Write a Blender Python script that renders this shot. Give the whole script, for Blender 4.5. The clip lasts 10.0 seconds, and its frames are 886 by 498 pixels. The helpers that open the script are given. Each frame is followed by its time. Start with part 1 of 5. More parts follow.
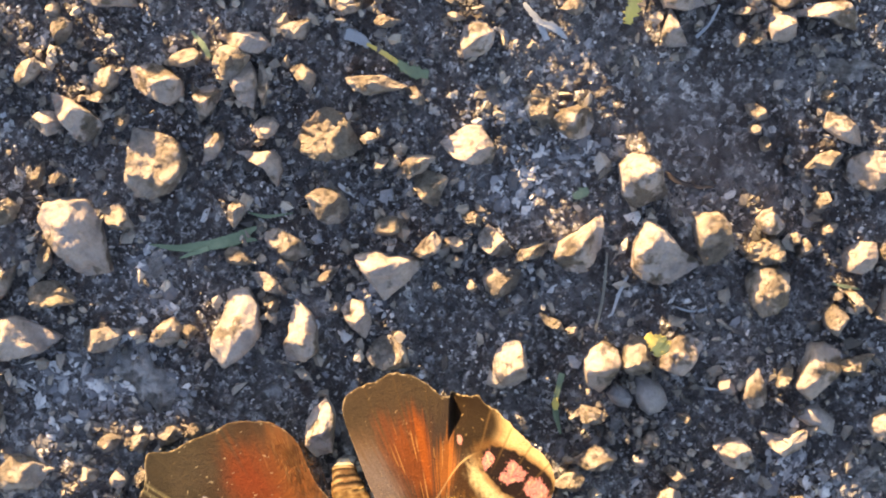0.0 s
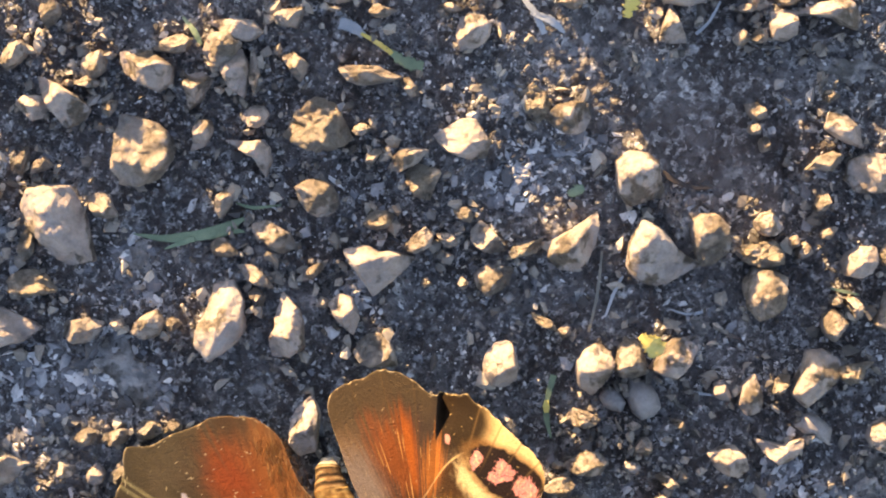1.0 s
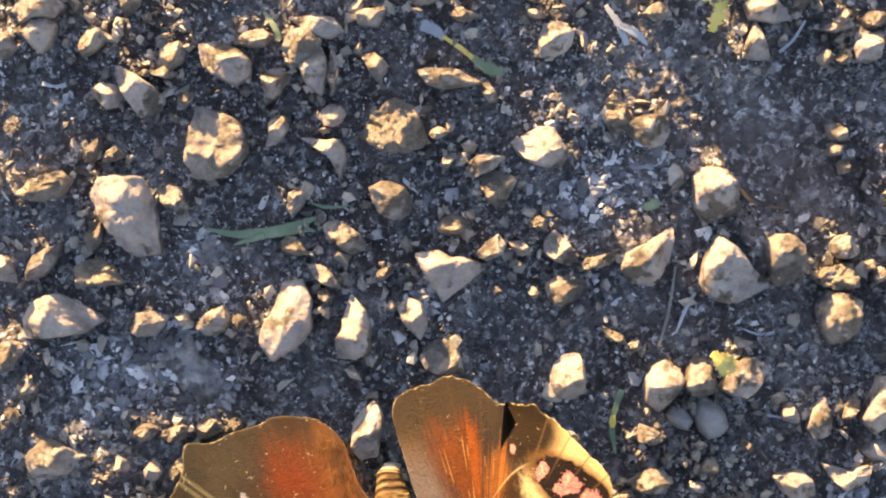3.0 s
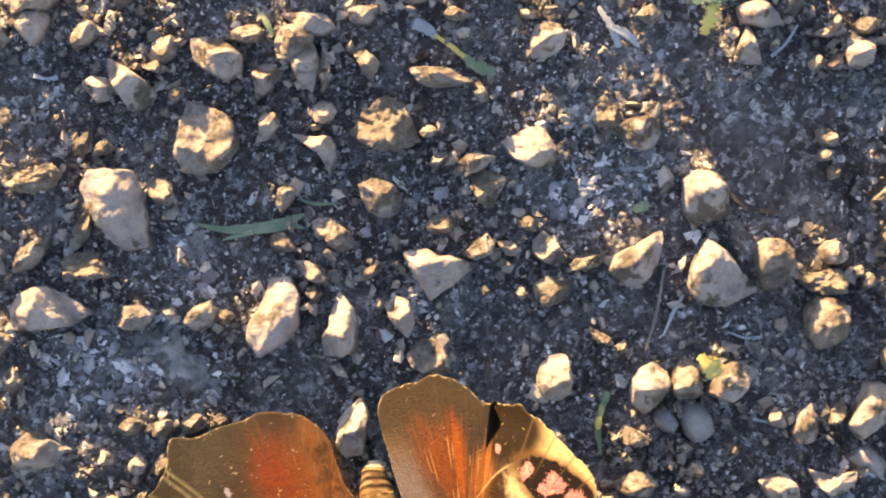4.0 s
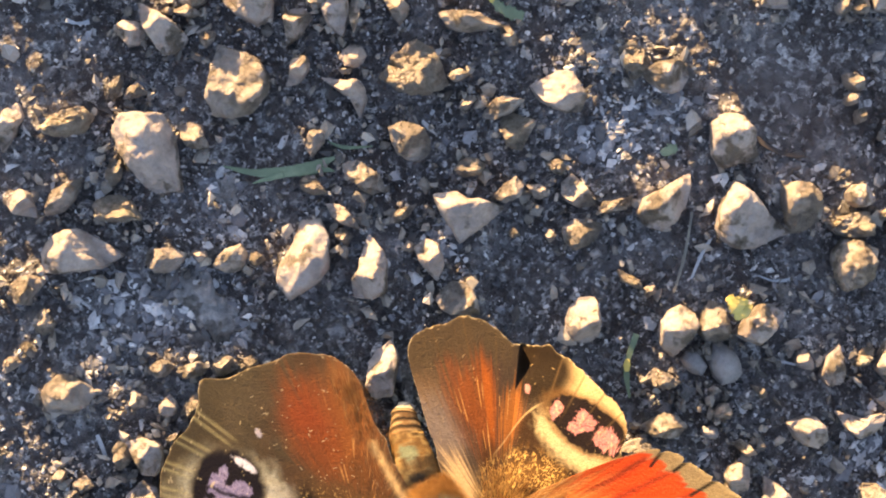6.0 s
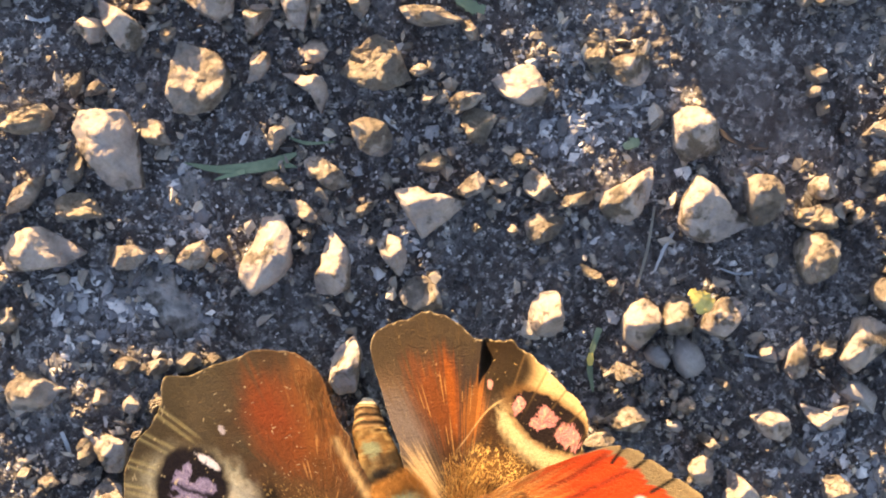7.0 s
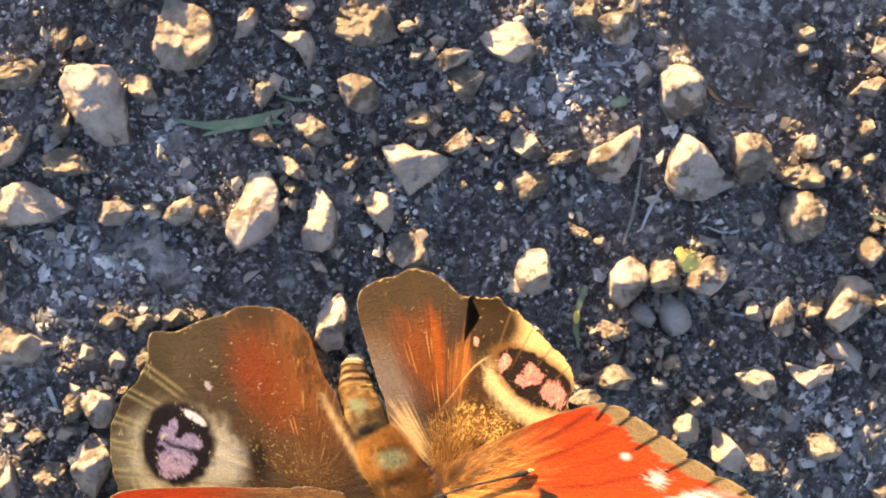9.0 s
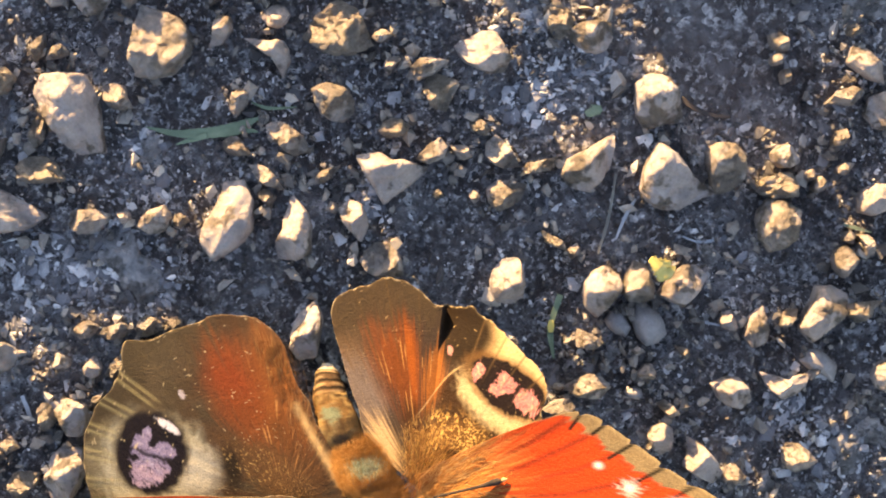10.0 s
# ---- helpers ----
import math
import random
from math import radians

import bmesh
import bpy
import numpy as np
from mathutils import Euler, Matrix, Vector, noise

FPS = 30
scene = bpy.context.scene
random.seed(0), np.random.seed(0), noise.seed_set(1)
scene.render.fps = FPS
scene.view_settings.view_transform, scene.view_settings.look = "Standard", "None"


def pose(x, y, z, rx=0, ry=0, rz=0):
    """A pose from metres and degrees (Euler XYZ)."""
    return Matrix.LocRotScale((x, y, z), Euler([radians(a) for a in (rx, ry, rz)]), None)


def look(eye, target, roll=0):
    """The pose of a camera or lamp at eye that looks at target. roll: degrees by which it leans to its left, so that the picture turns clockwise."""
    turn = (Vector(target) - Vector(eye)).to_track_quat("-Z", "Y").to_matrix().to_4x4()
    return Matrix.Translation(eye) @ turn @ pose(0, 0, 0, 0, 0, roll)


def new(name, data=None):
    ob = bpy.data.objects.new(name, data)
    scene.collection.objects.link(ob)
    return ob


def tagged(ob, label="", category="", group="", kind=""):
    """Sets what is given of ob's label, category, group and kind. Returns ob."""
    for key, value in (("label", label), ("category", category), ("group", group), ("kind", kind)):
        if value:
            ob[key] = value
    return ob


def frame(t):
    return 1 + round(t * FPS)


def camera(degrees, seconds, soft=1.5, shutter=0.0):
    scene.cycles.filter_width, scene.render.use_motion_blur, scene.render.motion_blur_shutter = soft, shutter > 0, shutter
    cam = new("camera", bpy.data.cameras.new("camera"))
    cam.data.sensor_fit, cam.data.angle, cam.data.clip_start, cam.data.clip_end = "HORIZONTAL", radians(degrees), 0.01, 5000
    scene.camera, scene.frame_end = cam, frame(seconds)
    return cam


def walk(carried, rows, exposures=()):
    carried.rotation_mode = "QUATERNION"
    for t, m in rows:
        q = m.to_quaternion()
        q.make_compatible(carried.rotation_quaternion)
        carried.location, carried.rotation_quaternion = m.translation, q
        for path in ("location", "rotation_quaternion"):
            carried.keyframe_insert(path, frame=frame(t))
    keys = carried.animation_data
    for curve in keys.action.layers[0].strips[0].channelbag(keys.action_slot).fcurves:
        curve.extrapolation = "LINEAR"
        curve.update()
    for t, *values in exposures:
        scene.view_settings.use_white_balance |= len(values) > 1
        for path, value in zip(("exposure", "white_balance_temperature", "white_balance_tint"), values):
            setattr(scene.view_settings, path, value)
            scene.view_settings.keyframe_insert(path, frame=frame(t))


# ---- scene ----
cam = camera(23.0, 10.0, soft=1.9)
PATH = [
    (0, pose(0.01307, 0.02023, 0.17558, -5.806, 0.482, -3.484)),
    (0.3, pose(0.01134, 0.01682, 0.17453, -4.326, 0.337, -3.158)),
    (0.5, pose(0.01060, 0.01385, 0.17383, -3.339, 0.240, -2.938)),
    (0.7, pose(0.01102, 0.01130, 0.17326, -3.144, 0.196, -2.744)),
    (1, pose(0.01192, 0.01067, 0.17241, -2.852, 0.130, -2.276)),
    (1.2, pose(0.01018, 0.00920, 0.17211, -2.076, 0.081, -2.030)),
    (1.5, pose(0.00764, 0.00906, 0.17165, -0.912, 0.007, -1.575)),
    (1.8, pose(0.00570, 0.00972, 0.17142, -0.848, -0.011, -1.254)),
    (2, pose(0.00497, 0.00901, 0.17127, -0.805, -0.023, -0.972)),
    (2.2, pose(0.00431, 0.00778, 0.17111, -0.859, -0.023, -0.719)),
    (2.5, pose(0.00439, 0.00603, 0.17088, -0.939, -0.024, -0.341)),
    (2.7, pose(0.00473, 0.00687, 0.17082, -1.386, -0.012, -0.094)),
    (3.8, pose(0.00690, 0.00417, 0.17044, -0.519, 0.004, 1.034)),
    (4, pose(0.00635, 0.00470, 0.17062, -0.695, -0.005, 1.199)),
    (4.2, pose(0.00503, 0.00291, 0.17068, -0.549, 0.000, 1.336)),
    (4.5, pose(0.00328, 0.00187, 0.17077, -0.331, 0.008, 1.499)),
    (4.8, pose(0.00226, 0.00198, 0.17092, -0.441, 0.004, 1.616)),
    (5, pose(0.00320, 0.00173, 0.17102, -0.515, 0.001, 1.532)),
    (5.2, pose(0.00373, 0.00081, 0.17112, -0.388, 0.006, 1.519)),
    (6.3, pose(0.00506, -0.00308, 0.17166, 0.329, 0.037, 1.060)),
    (6.5, pose(0.00662, -0.00190, 0.17151, -0.196, 0.002, 0.986)),
    (6.8, pose(0.00755, -0.00027, 0.17147, -0.715, 0.056, 0.805)),
    (7, pose(0.00739, 0.00093, 0.17144, -1.061, 0.092, 0.811)),
    (7.3, pose(0.00688, 0.00242, 0.17143, -1.265, 0.033, 0.687)),
    (7.5, pose(0.00719, 0.00231, 0.17143, -1.401, -0.006, 0.701)),
    (7.8, pose(0.00793, 0.00181, 0.17142, -1.354, -0.050, 0.581)),
    (8, pose(0.00874, 0.00110, 0.17141, -1.322, -0.079, 0.672)),
    (8.2, pose(0.00877, 0.00161, 0.17145, -1.560, 0.004, 0.665)),
    (8.5, pose(0.00777, 0.00111, 0.17150, -1.916, 0.128, 0.823)),
    (8.8, pose(0.00789, -0.00040, 0.17154, -1.962, 0.003, 1.013)),
    (9, pose(0.00790, 0.00036, 0.17156, -1.993, -0.080, 1.081)),
    (9.2, pose(0.00861, 0.00276, 0.17155, -2.269, -0.030, 1.113)),
    (9.5, pose(0.00957, 0.00364, 0.17153, -2.684, 0.046, 1.156)),
    (9.8, pose(0.00946, 0.00118, 0.17150, -2.055, -0.103, 1.261)),
    (10, pose(0.00955, 0.00002, 0.17148, -1.636, -0.203, 1.161)),
]
walk(cam, PATH, [(0, 2.69, 7600, 28), (10, 2.69, 7600, 28)])

# ---- light: a low evening sun beyond the upper left, and the open blue sky ----
SUN_ELEVATION, SUN_FROM = 8.5, 120.0  # degrees above the ground; compass angle from +x, counter-clockwise
sun_dir = Vector((math.cos(radians(SUN_FROM)) * math.cos(radians(SUN_ELEVATION)),
                  math.sin(radians(SUN_FROM)) * math.cos(radians(SUN_ELEVATION)), math.sin(radians(SUN_ELEVATION))))
world = bpy.data.worlds.new("evening_sky")
scene.world = world
world.use_nodes = True
wn = world.node_tree
sky = wn.nodes.new("ShaderNodeTexSky")
sky.sky_type, sky.sun_disc = "NISHITA", False
sky.air_density, sky.dust_density, sky.ozone_density = 1.0, 0.6, 1.6
sky.sun_elevation, sky.sun_rotation = radians(SUN_ELEVATION), radians(90 - SUN_FROM)
wn.links.new(sky.outputs[0], wn.nodes["Background"].inputs[0])
wn.nodes["Background"].inputs[1].default_value = 0.102
lamp = bpy.data.lights.new("sun", "SUN")
lamp.energy, lamp.angle, lamp.color = 3.5, radians(0.5), (1.0, 0.75, 0.36)
new("sun", lamp).matrix_world = look(sun_dir, (0, 0, 0))

MM = 0.001


# ---- materials ----
class Nodes:
    """A small helper that strings shader nodes together."""

    def __init__(self, name):
        self.mat = bpy.data.materials.new(name)
        self.mat.use_nodes = True
        self.tree = self.mat.node_tree
        self.bsdf = self.tree.nodes["Principled BSDF"]

    def add(self, kind, **values):
        node = self.tree.nodes.new("ShaderNode" + kind)
        for key, value in values.items():
            node.inputs[key].default_value = value
        return node

    def link(self, a, b):
        self.tree.links.new(a, b)

    def coords(self, spread=True):
        tc = self.add("TexCoord")
        if not spread:
            return tc.outputs["Object"]
        info = self.add("ObjectInfo")
        add = self.add("VectorMath")
        self.link(tc.outputs["Object"], add.inputs[0])
        self.link(info.outputs["Random"], add.inputs[1])
        return add.outputs[0]

    def noise(self, at, scale, detail=4.0, rough=0.6):
        node = self.add("TexNoise", Scale=scale, Detail=detail, Roughness=rough)
        self.link(at, node.inputs["Vector"])
        return node.outputs["Fac"]

    def ramp(self, fac, *stops):
        node = self.add("ValToRGB")
        ramp = node.color_ramp
        while len(ramp.elements) < len(stops):
            ramp.elements.new(0.5)
        for el, (pos, col) in zip(ramp.elements, stops):
            el.position, el.color = pos, (*col, 1) if len(col) == 3 else col
        self.link(fac, node.inputs["Fac"])
        return node.outputs["Color"]

    def mix(self, fac, a, b, how="MIX"):
        node = self.tree.nodes.new("ShaderNodeMix")
        node.data_type, node.blend_type = "RGBA", how
        for sock, value in ((node.inputs[0], fac), (node.inputs[6], a), (node.inputs[7], b)):
            if isinstance(value, (int, float)):
                sock.default_value = value
            elif isinstance(value, tuple):
                sock.default_value = (*value, 1)
            else:
                self.link(value, sock)
        return node.outputs[2]

    def bump(self, height, distance, strength=1.0, below=None):
        node = self.add("Bump", Strength=strength, Distance=distance)
        self.link(height, node.inputs["Height"])
        if below:
            self.link(below, node.inputs["Normal"])
        return node.outputs["Normal"]

    def done(self, colour, rough, normal=None, specular=0.4):
        if isinstance(colour, tuple):
            self.bsdf.inputs["Base Color"].default_value = (*colour, 1)
        else:
            self.link(colour, self.bsdf.inputs["Base Color"])
        if isinstance(rough, (int, float)):
            self.bsdf.inputs["Roughness"].default_value = rough
        else:
            self.link(rough, self.bsdf.inputs["Roughness"])
        self.bsdf.inputs["Specular IOR Level"].default_value = specular
        if normal:
            self.link(normal, self.bsdf.inputs["Normal"])
        return self.mat


def stone_material(name, dark, mid, light, crust, share, rough, grain, pits):
    """Broken stone: smooth faces, and an old crusted skin over a share of it."""
    n = Nodes(name)
    at = n.coords()
    info = n.add("ObjectInfo")
    broad = n.noise(at, 420, 5, 0.62)
    fine = n.noise(at, 3200, 6, 0.7)
    rugged = n.noise(at, 1300, 9, 0.78)
    skin = n.ramp(n.noise(at, 340, 7, 0.66), (0.60 - share * 0.25, (0.0, 0.0, 0.0)), (0.66 - share * 0.25, (1.0, 1.0, 1.0)))
    colour = n.ramp(broad, (0.30, dark), (0.5, mid), (0.72, light))
    old = n.ramp(rugged, (0.36, tuple(v * 0.58 for v in crust)), (0.5, crust), (0.68, tuple(min(1.0, v * 1.35) for v in crust)))
    colour = n.mix(skin, colour, old)
    colour = n.mix(0.5, colour, n.ramp(fine, (0.3, (0.55, 0.53, 0.5)), (0.62, (1.0, 1.0, 1.0))), "MULTIPLY")
    colour = n.mix(0.5, colour, n.ramp(info.outputs["Random"], (0.0, (0.84, 0.82, 0.82)), (0.5, (1.0, 0.95, 0.88)), (1.0, (1.0, 1.0, 1.0))), "MULTIPLY")
    # bitumen left in the pits
    dirt = n.ramp(n.noise(at, 800, 9, 0.75), (0.62 - pits, (0.0, 0.0, 0.0)), (0.70 - pits * 0.7, (1.0, 1.0, 1.0)))
    colour = n.mix(dirt, colour, n.mix(0.55, colour, (0.06, 0.055, 0.05)))
    normal = n.bump(n.noise(at, 650, 6, 0.6), 0.0006 * grain)
    normal = n.bump(n.mix(skin, n.mix(0.8, rugged, (0.5, 0.5, 0.5)), rugged), 0.0008 * grain, below=normal)
    normal = n.bump(fine, 0.00012 * grain, below=normal)
    return n.done(colour, rough, normal, 0.35)


def asphalt_material():
    """Dark binder with drowned chips of many greys, pale dust and ground-down specks."""
    n = Nodes("old bitumen with fine grit")
    at = n.coords(False)
    warp = n.add("VectorMath")
    wobble = n.add("TexNoise", Scale=700.0, Detail=4.0)
    n.link(at, wobble.inputs["Vector"])
    shrink = n.add("VectorMath")
    shrink.operation = "SCALE"
    shrink.inputs[3].default_value = 0.0011
    n.link(wobble.outputs["Color"], shrink.inputs[0])
    n.link(at, warp.inputs[0])
    n.link(shrink.outputs[0], warp.inputs[1])
    base = n.ramp(n.noise(at, 170, 5, 0.65), (0.36, (0.043, 0.033, 0.033)), (0.5, (0.092, 0.079, 0.079)), (0.64, (0.206, 0.196, 0.200)))
    # chips lying in the binder, each of its own grey
    cells = n.add("TexVoronoi", Scale=900.0)
    n.link(warp.outputs[0], cells.inputs["Vector"])
    hue = n.add("RGBToBW")
    n.link(cells.outputs["Color"], hue.inputs[0])
    grey = n.ramp(hue.outputs[0], (0.30, (0.033, 0.031, 0.033)), (0.55, (0.107, 0.106, 0.111)), (0.66, (0.281, 0.284, 0.297)), (0.85, (0.561, 0.569, 0.594)))
    edge = n.ramp(cells.outputs["Distance"], (0.22, (1.0, 1.0, 1.0)), (0.55, (0.0, 0.0, 0.0)))
    there = n.ramp(n.noise(at, 260, 6, 0.7), (0.44, (0.0, 0.0, 0.0)), (0.56, (0.85, 0.85, 0.85)))
    base = n.mix(n.mix(1.0, edge, there, "MULTIPLY"), base, grey)
    # pale dust and ground-down specks
    pick = n.ramp(n.noise(at, 850, 8, 0.85), (0.47, (0.0, 0.0, 0.0)), (0.60, (1.0, 1.0, 1.0)))
    chips = n.add("TexVoronoi", Scale=2300.0)
    n.link(warp.outputs[0], chips.inputs["Vector"])
    tint = n.add("RGBToBW")
    n.link(chips.outputs["Color"], tint.inputs[0])
    tone = n.ramp(tint.outputs[0], (0.25, (0.040, 0.038, 0.041)), (0.5, (0.165, 0.165, 0.175)), (0.75, (0.700, 0.700, 0.700)))
    base = n.mix(pick, base, tone)
    normal = n.bump(n.noise(at, 2600, 8, 0.8), 0.0004)
    normal = n.bump(cells.outputs["Distance"], 0.0003, below=normal)
    normal = n.bump(chips.outputs["Distance"], 0.0002, below=normal)
    return n.done(base, 0.5, normal, 0.5)


def island_material(name, low, mid, high, rough):
    n = Nodes(name)
    geo = n.add("NewGeometry")
    at = n.coords(False)
    colour = n.ramp(geo.outputs["Random Per Island"], (0.0, low), (0.55, mid), (0.95, high))
    colour = n.mix(0.5, colour, n.ramp(n.noise(at, 3000, 5, 0.7), (0.3, (0.5, 0.5, 0.5)), (0.65, (1.0, 1.0, 1.0))), "MULTIPLY")
    return n.done(colour, rough, n.bump(n.noise(at, 5000, 5, 0.7), 0.00008))


def blade_material(name, a, b, tip):
    n = Nodes(name)
    at = n.coords()
    colour = n.ramp(n.noise(at, 300, 5, 0.6), (0.3, a), (0.55, b), (0.75, tip))
    return n.done(colour, 0.5, n.bump(n.noise(at, 4000, 3), 0.00006), 0.4)


def wing_material(name):
    """Scales in the colours of the wing, with a fine shingled grain."""
    n = Nodes(name)
    at = n.coords(False)
    col = n.add("Attribute")
    col.attribute_name = "scale_colour"
    grain = n.noise(at, 6500, 4, 0.7)
    colour = n.mix(0.6, col.outputs["Color"], n.ramp(grain, (0.3, (0.38, 0.35, 0.32)), (0.6, (0.82, 0.81, 0.80))), "MULTIPLY")
    normal = n.bump(grain, 0.0001)
    normal = n.bump(n.noise(at, 1400, 3), 0.00008, below=normal)
    return n.done(colour, 0.75, normal, 0.07)


def plain_material(name, a, b, scale, rough, depth=0.00005, clear=0.0):
    """Two tones in patches; clear: the share of light that goes through, as in fine hair."""
    n = Nodes(name)
    at = n.coords(False)
    colour = n.ramp(n.noise(at, scale, 5), (0.35, a), (0.65, b))
    mat = n.done(colour, rough, n.bump(n.noise(at, scale * 2.5, 4), depth))
    if clear:
        thin, both = n.add("BsdfTranslucent"), n.add("MixShader", Fac=clear)
        n.link(colour, thin.inputs["Color"])
        n.link(n.bsdf.outputs[0], both.inputs[1])
        n.link(thin.outputs[0], both.inputs[2])
        n.link(both.outputs[0], n.tree.nodes["Material Output"].inputs["Surface"])
    return mat


STONE = {
    "w": stone_material("pale pinkish limestone", (0.24, 0.205, 0.190), (0.36, 0.315, 0.293), (0.45, 0.401, 0.374), (0.20, 0.170, 0.138), 0.3, 0.55, 0.7, 0.04),
    "t": stone_material("tan limestone", (0.22, 0.189, 0.166), (0.35, 0.307, 0.275), (0.45, 0.402, 0.365), (0.28, 0.241, 0.203), 0.42, 0.65, 1.0, 0.04),
    "r": stone_material("rough crusted limestone", (0.27, 0.232, 0.195), (0.44, 0.390, 0.335), (0.56, 0.505, 0.440), (0.46, 0.405, 0.340), 0.8, 0.8, 1.3, 0.03),
    "g": stone_material("grey bitumen-stained chip", (0.20, 0.198, 0.20), (0.40, 0.395, 0.40), (0.58, 0.575, 0.58), (0.30, 0.295, 0.29), 0.4, 0.6, 1.3, 0.08),
    "p": stone_material("smooth grey pebble", (0.20, 0.195, 0.20), (0.28, 0.272, 0.275), (0.36, 0.35, 0.35), (0.26, 0.25, 0.24), 0.0, 0.5, 0.3, -0.05),
}
M_ASPHALT = asphalt_material()
M_GRIT = island_material("crushed grit", (0.029, 0.029, 0.030), (0.100, 0.102, 0.116), (0.700, 0.700, 0.700), 0.55)
M_CHIP = island_material("worn flush chips", (0.072, 0.071, 0.072), (0.215, 0.221, 0.245), (0.700, 0.700, 0.700), 0.55)
M_CRUMB = island_material("tan stone crumbs", (0.11, 0.10, 0.09), (0.27, 0.242, 0.21), (0.46, 0.415, 0.355), 0.7)
M_SUNK = island_material("half-sunk grey and tan chips", (0.051, 0.048, 0.048), (0.174, 0.162, 0.157), (0.493, 0.450, 0.406), 0.65)
M_GREEN = blade_material("cut green grass", (0.10, 0.15, 0.095), (0.16, 0.225, 0.14), (0.28, 0.33, 0.21))
# the next colour is near black, to carry the shadow on a ridge
M_RIDGE_SHADE = blade_material("dark shadowed ridge", (0.030, 0.025, 0.023), (0.055, 0.046, 0.042), (0.10, 0.085, 0.075))
M_YELLOW = blade_material("yellowing leaf", (0.50, 0.42, 0.11), (0.58, 0.46, 0.12), (0.62, 0.49, 0.20))
M_STRAW = blade_material("weathered straw", (0.10, 0.10, 0.09), (0.20, 0.19, 0.16), (0.34, 0.31, 0.25))
M_PALE = blade_material("bleached grey husk", (0.20, 0.23, 0.26), (0.32, 0.35, 0.38), (0.46, 0.48, 0.50))
M_WING = wing_material("butterfly wing scales")


# ---- mesh helpers ----
def mesh_of(name, verts, faces, material, smooth=True):
    me = bpy.data.meshes.new(name)
    me.from_pydata(verts, [], faces)
    me.materials.append(material)
    if smooth:
        me.polygons.foreach_set("use_smooth", [True] * len(me.polygons))
    me.update()
    return me


def part(name, me, parent, label=""):
    ob = new(name, me)
    ob.parent = parent
    return tagged(ob, label) if label else ob


def lattice(rows, cols, closed=False):
    """Quads of a grid of rows x cols vertices; closed: the columns run round."""
    faces = []
    for i in range(rows - 1):
        for j in range(cols if closed else cols - 1):
            k = (j + 1) % cols
            faces.append((i * cols + j, i * cols + k, (i + 1) * cols + k, (i + 1) * cols + j))
    return faces


def smooth_field(shape, cell, rng):
    """Smooth random hills between -1 and 1 on a regular grid, cell samples wide."""
    ny, nx = shape
    cy, cx = cell if isinstance(cell, tuple) else (cell, cell)
    g = rng.uniform(-1, 1, (int(ny / cy) + 3, int(nx / cx) + 3))
    y, x = np.arange(ny) / cy, np.arange(nx) / cx
    iy, ix = y.astype(int), x.astype(int)
    fy, fx = y - iy, x - ix
    fy, fx = (fy * fy * (3 - 2 * fy))[:, None], (fx * fx * (3 - 2 * fx))[None]
    a, b = g[iy][:, ix], g[iy][:, ix + 1]
    c, d = g[iy + 1][:, ix], g[iy + 1][:, ix + 1]
    return (a * (1 - fx) + b * fx) * (1 - fy) + (c * (1 - fx) + d * fx) * fy


def stroke(x, y, line, width):
    """How strongly a drawn line of a few points covers each place."""
    d = np.full_like(x, 99.0)
    for (ax, ay), (bx, by) in zip(line, line[1:]):
        t = np.clip(((x - ax) * (bx - ax) + (y - ay) * (by - ay)) / ((bx - ax) ** 2 + (by - ay) ** 2), 0, 1)
        d = np.minimum(d, np.hypot(x - ax - t * (bx - ax), y - ay - t * (by - ay)))
    return np.exp(-(d / width) ** 2)


# ---- the ground: one sheet, fine where the camera looks, running out to the horizon ----
X0, X1, Y0, Y1, STEP = -44.0, 62.0, -46.0, 44.0, 0.16


def ground_lines(a, b):
    fine = list(np.arange(a, b + STEP / 2, STEP))
    out, step, reach = [], 0.4, 0.0
    while reach < 30000:
        reach += step
        step *= 1.35
        out.append(reach)
    return np.array([a - r for r in reversed(out)] + fine + [fine[-1] + r for r in out]), len(out)


LEVEL = 1.45  # how far the bitumen lies below the shoulders of the stones


def hollow(gx, gy):
    """How worn the bitumen is at a place, and how far it lies below the rest: it falls away from the sun and comes up gently beyond."""
    along, side = (gx - 32.2) * 0.5 - (gy - 11.4) * 0.866, (gx - 32.2) * 0.866 + (gy - 11.4) * 0.5
    worn = np.clip(2.2 * (1.14 - np.hypot(np.where(along > 0, along / 4.6, along / 4.2), side / 4.9)), 0, 1)
    fall = 0.19 * np.clip(along + 4.4, 0, 8.4) * np.clip((30.0 - along) / 25.5, 0, 1) * np.clip(2.0 * (1.25 - np.abs(side) / 4.9), 0, 1)
    return worn, fall


GROUND = tagged(new("ground", bpy.data.meshes.new("ground")), "old dark coarse asphalt with pale stones set in it", "ground", kind="structure")
RELIEF = {}


def dome_up(z, xs, ys, x, y, radius, lift, sharp):
    """Raise a round lump in the sheet."""
    i0, i1 = np.searchsorted(xs, (x - radius * 1.6, x + radius * 1.6))
    j0, j1 = np.searchsorted(ys, (y - radius * 1.6, y + radius * 1.6))
    d = np.hypot(xs[None, i0:i1] - x, ys[j0:j1, None] - y) / radius
    z[j0:j1, i0:i1] += lift * np.exp(-d ** sharp)


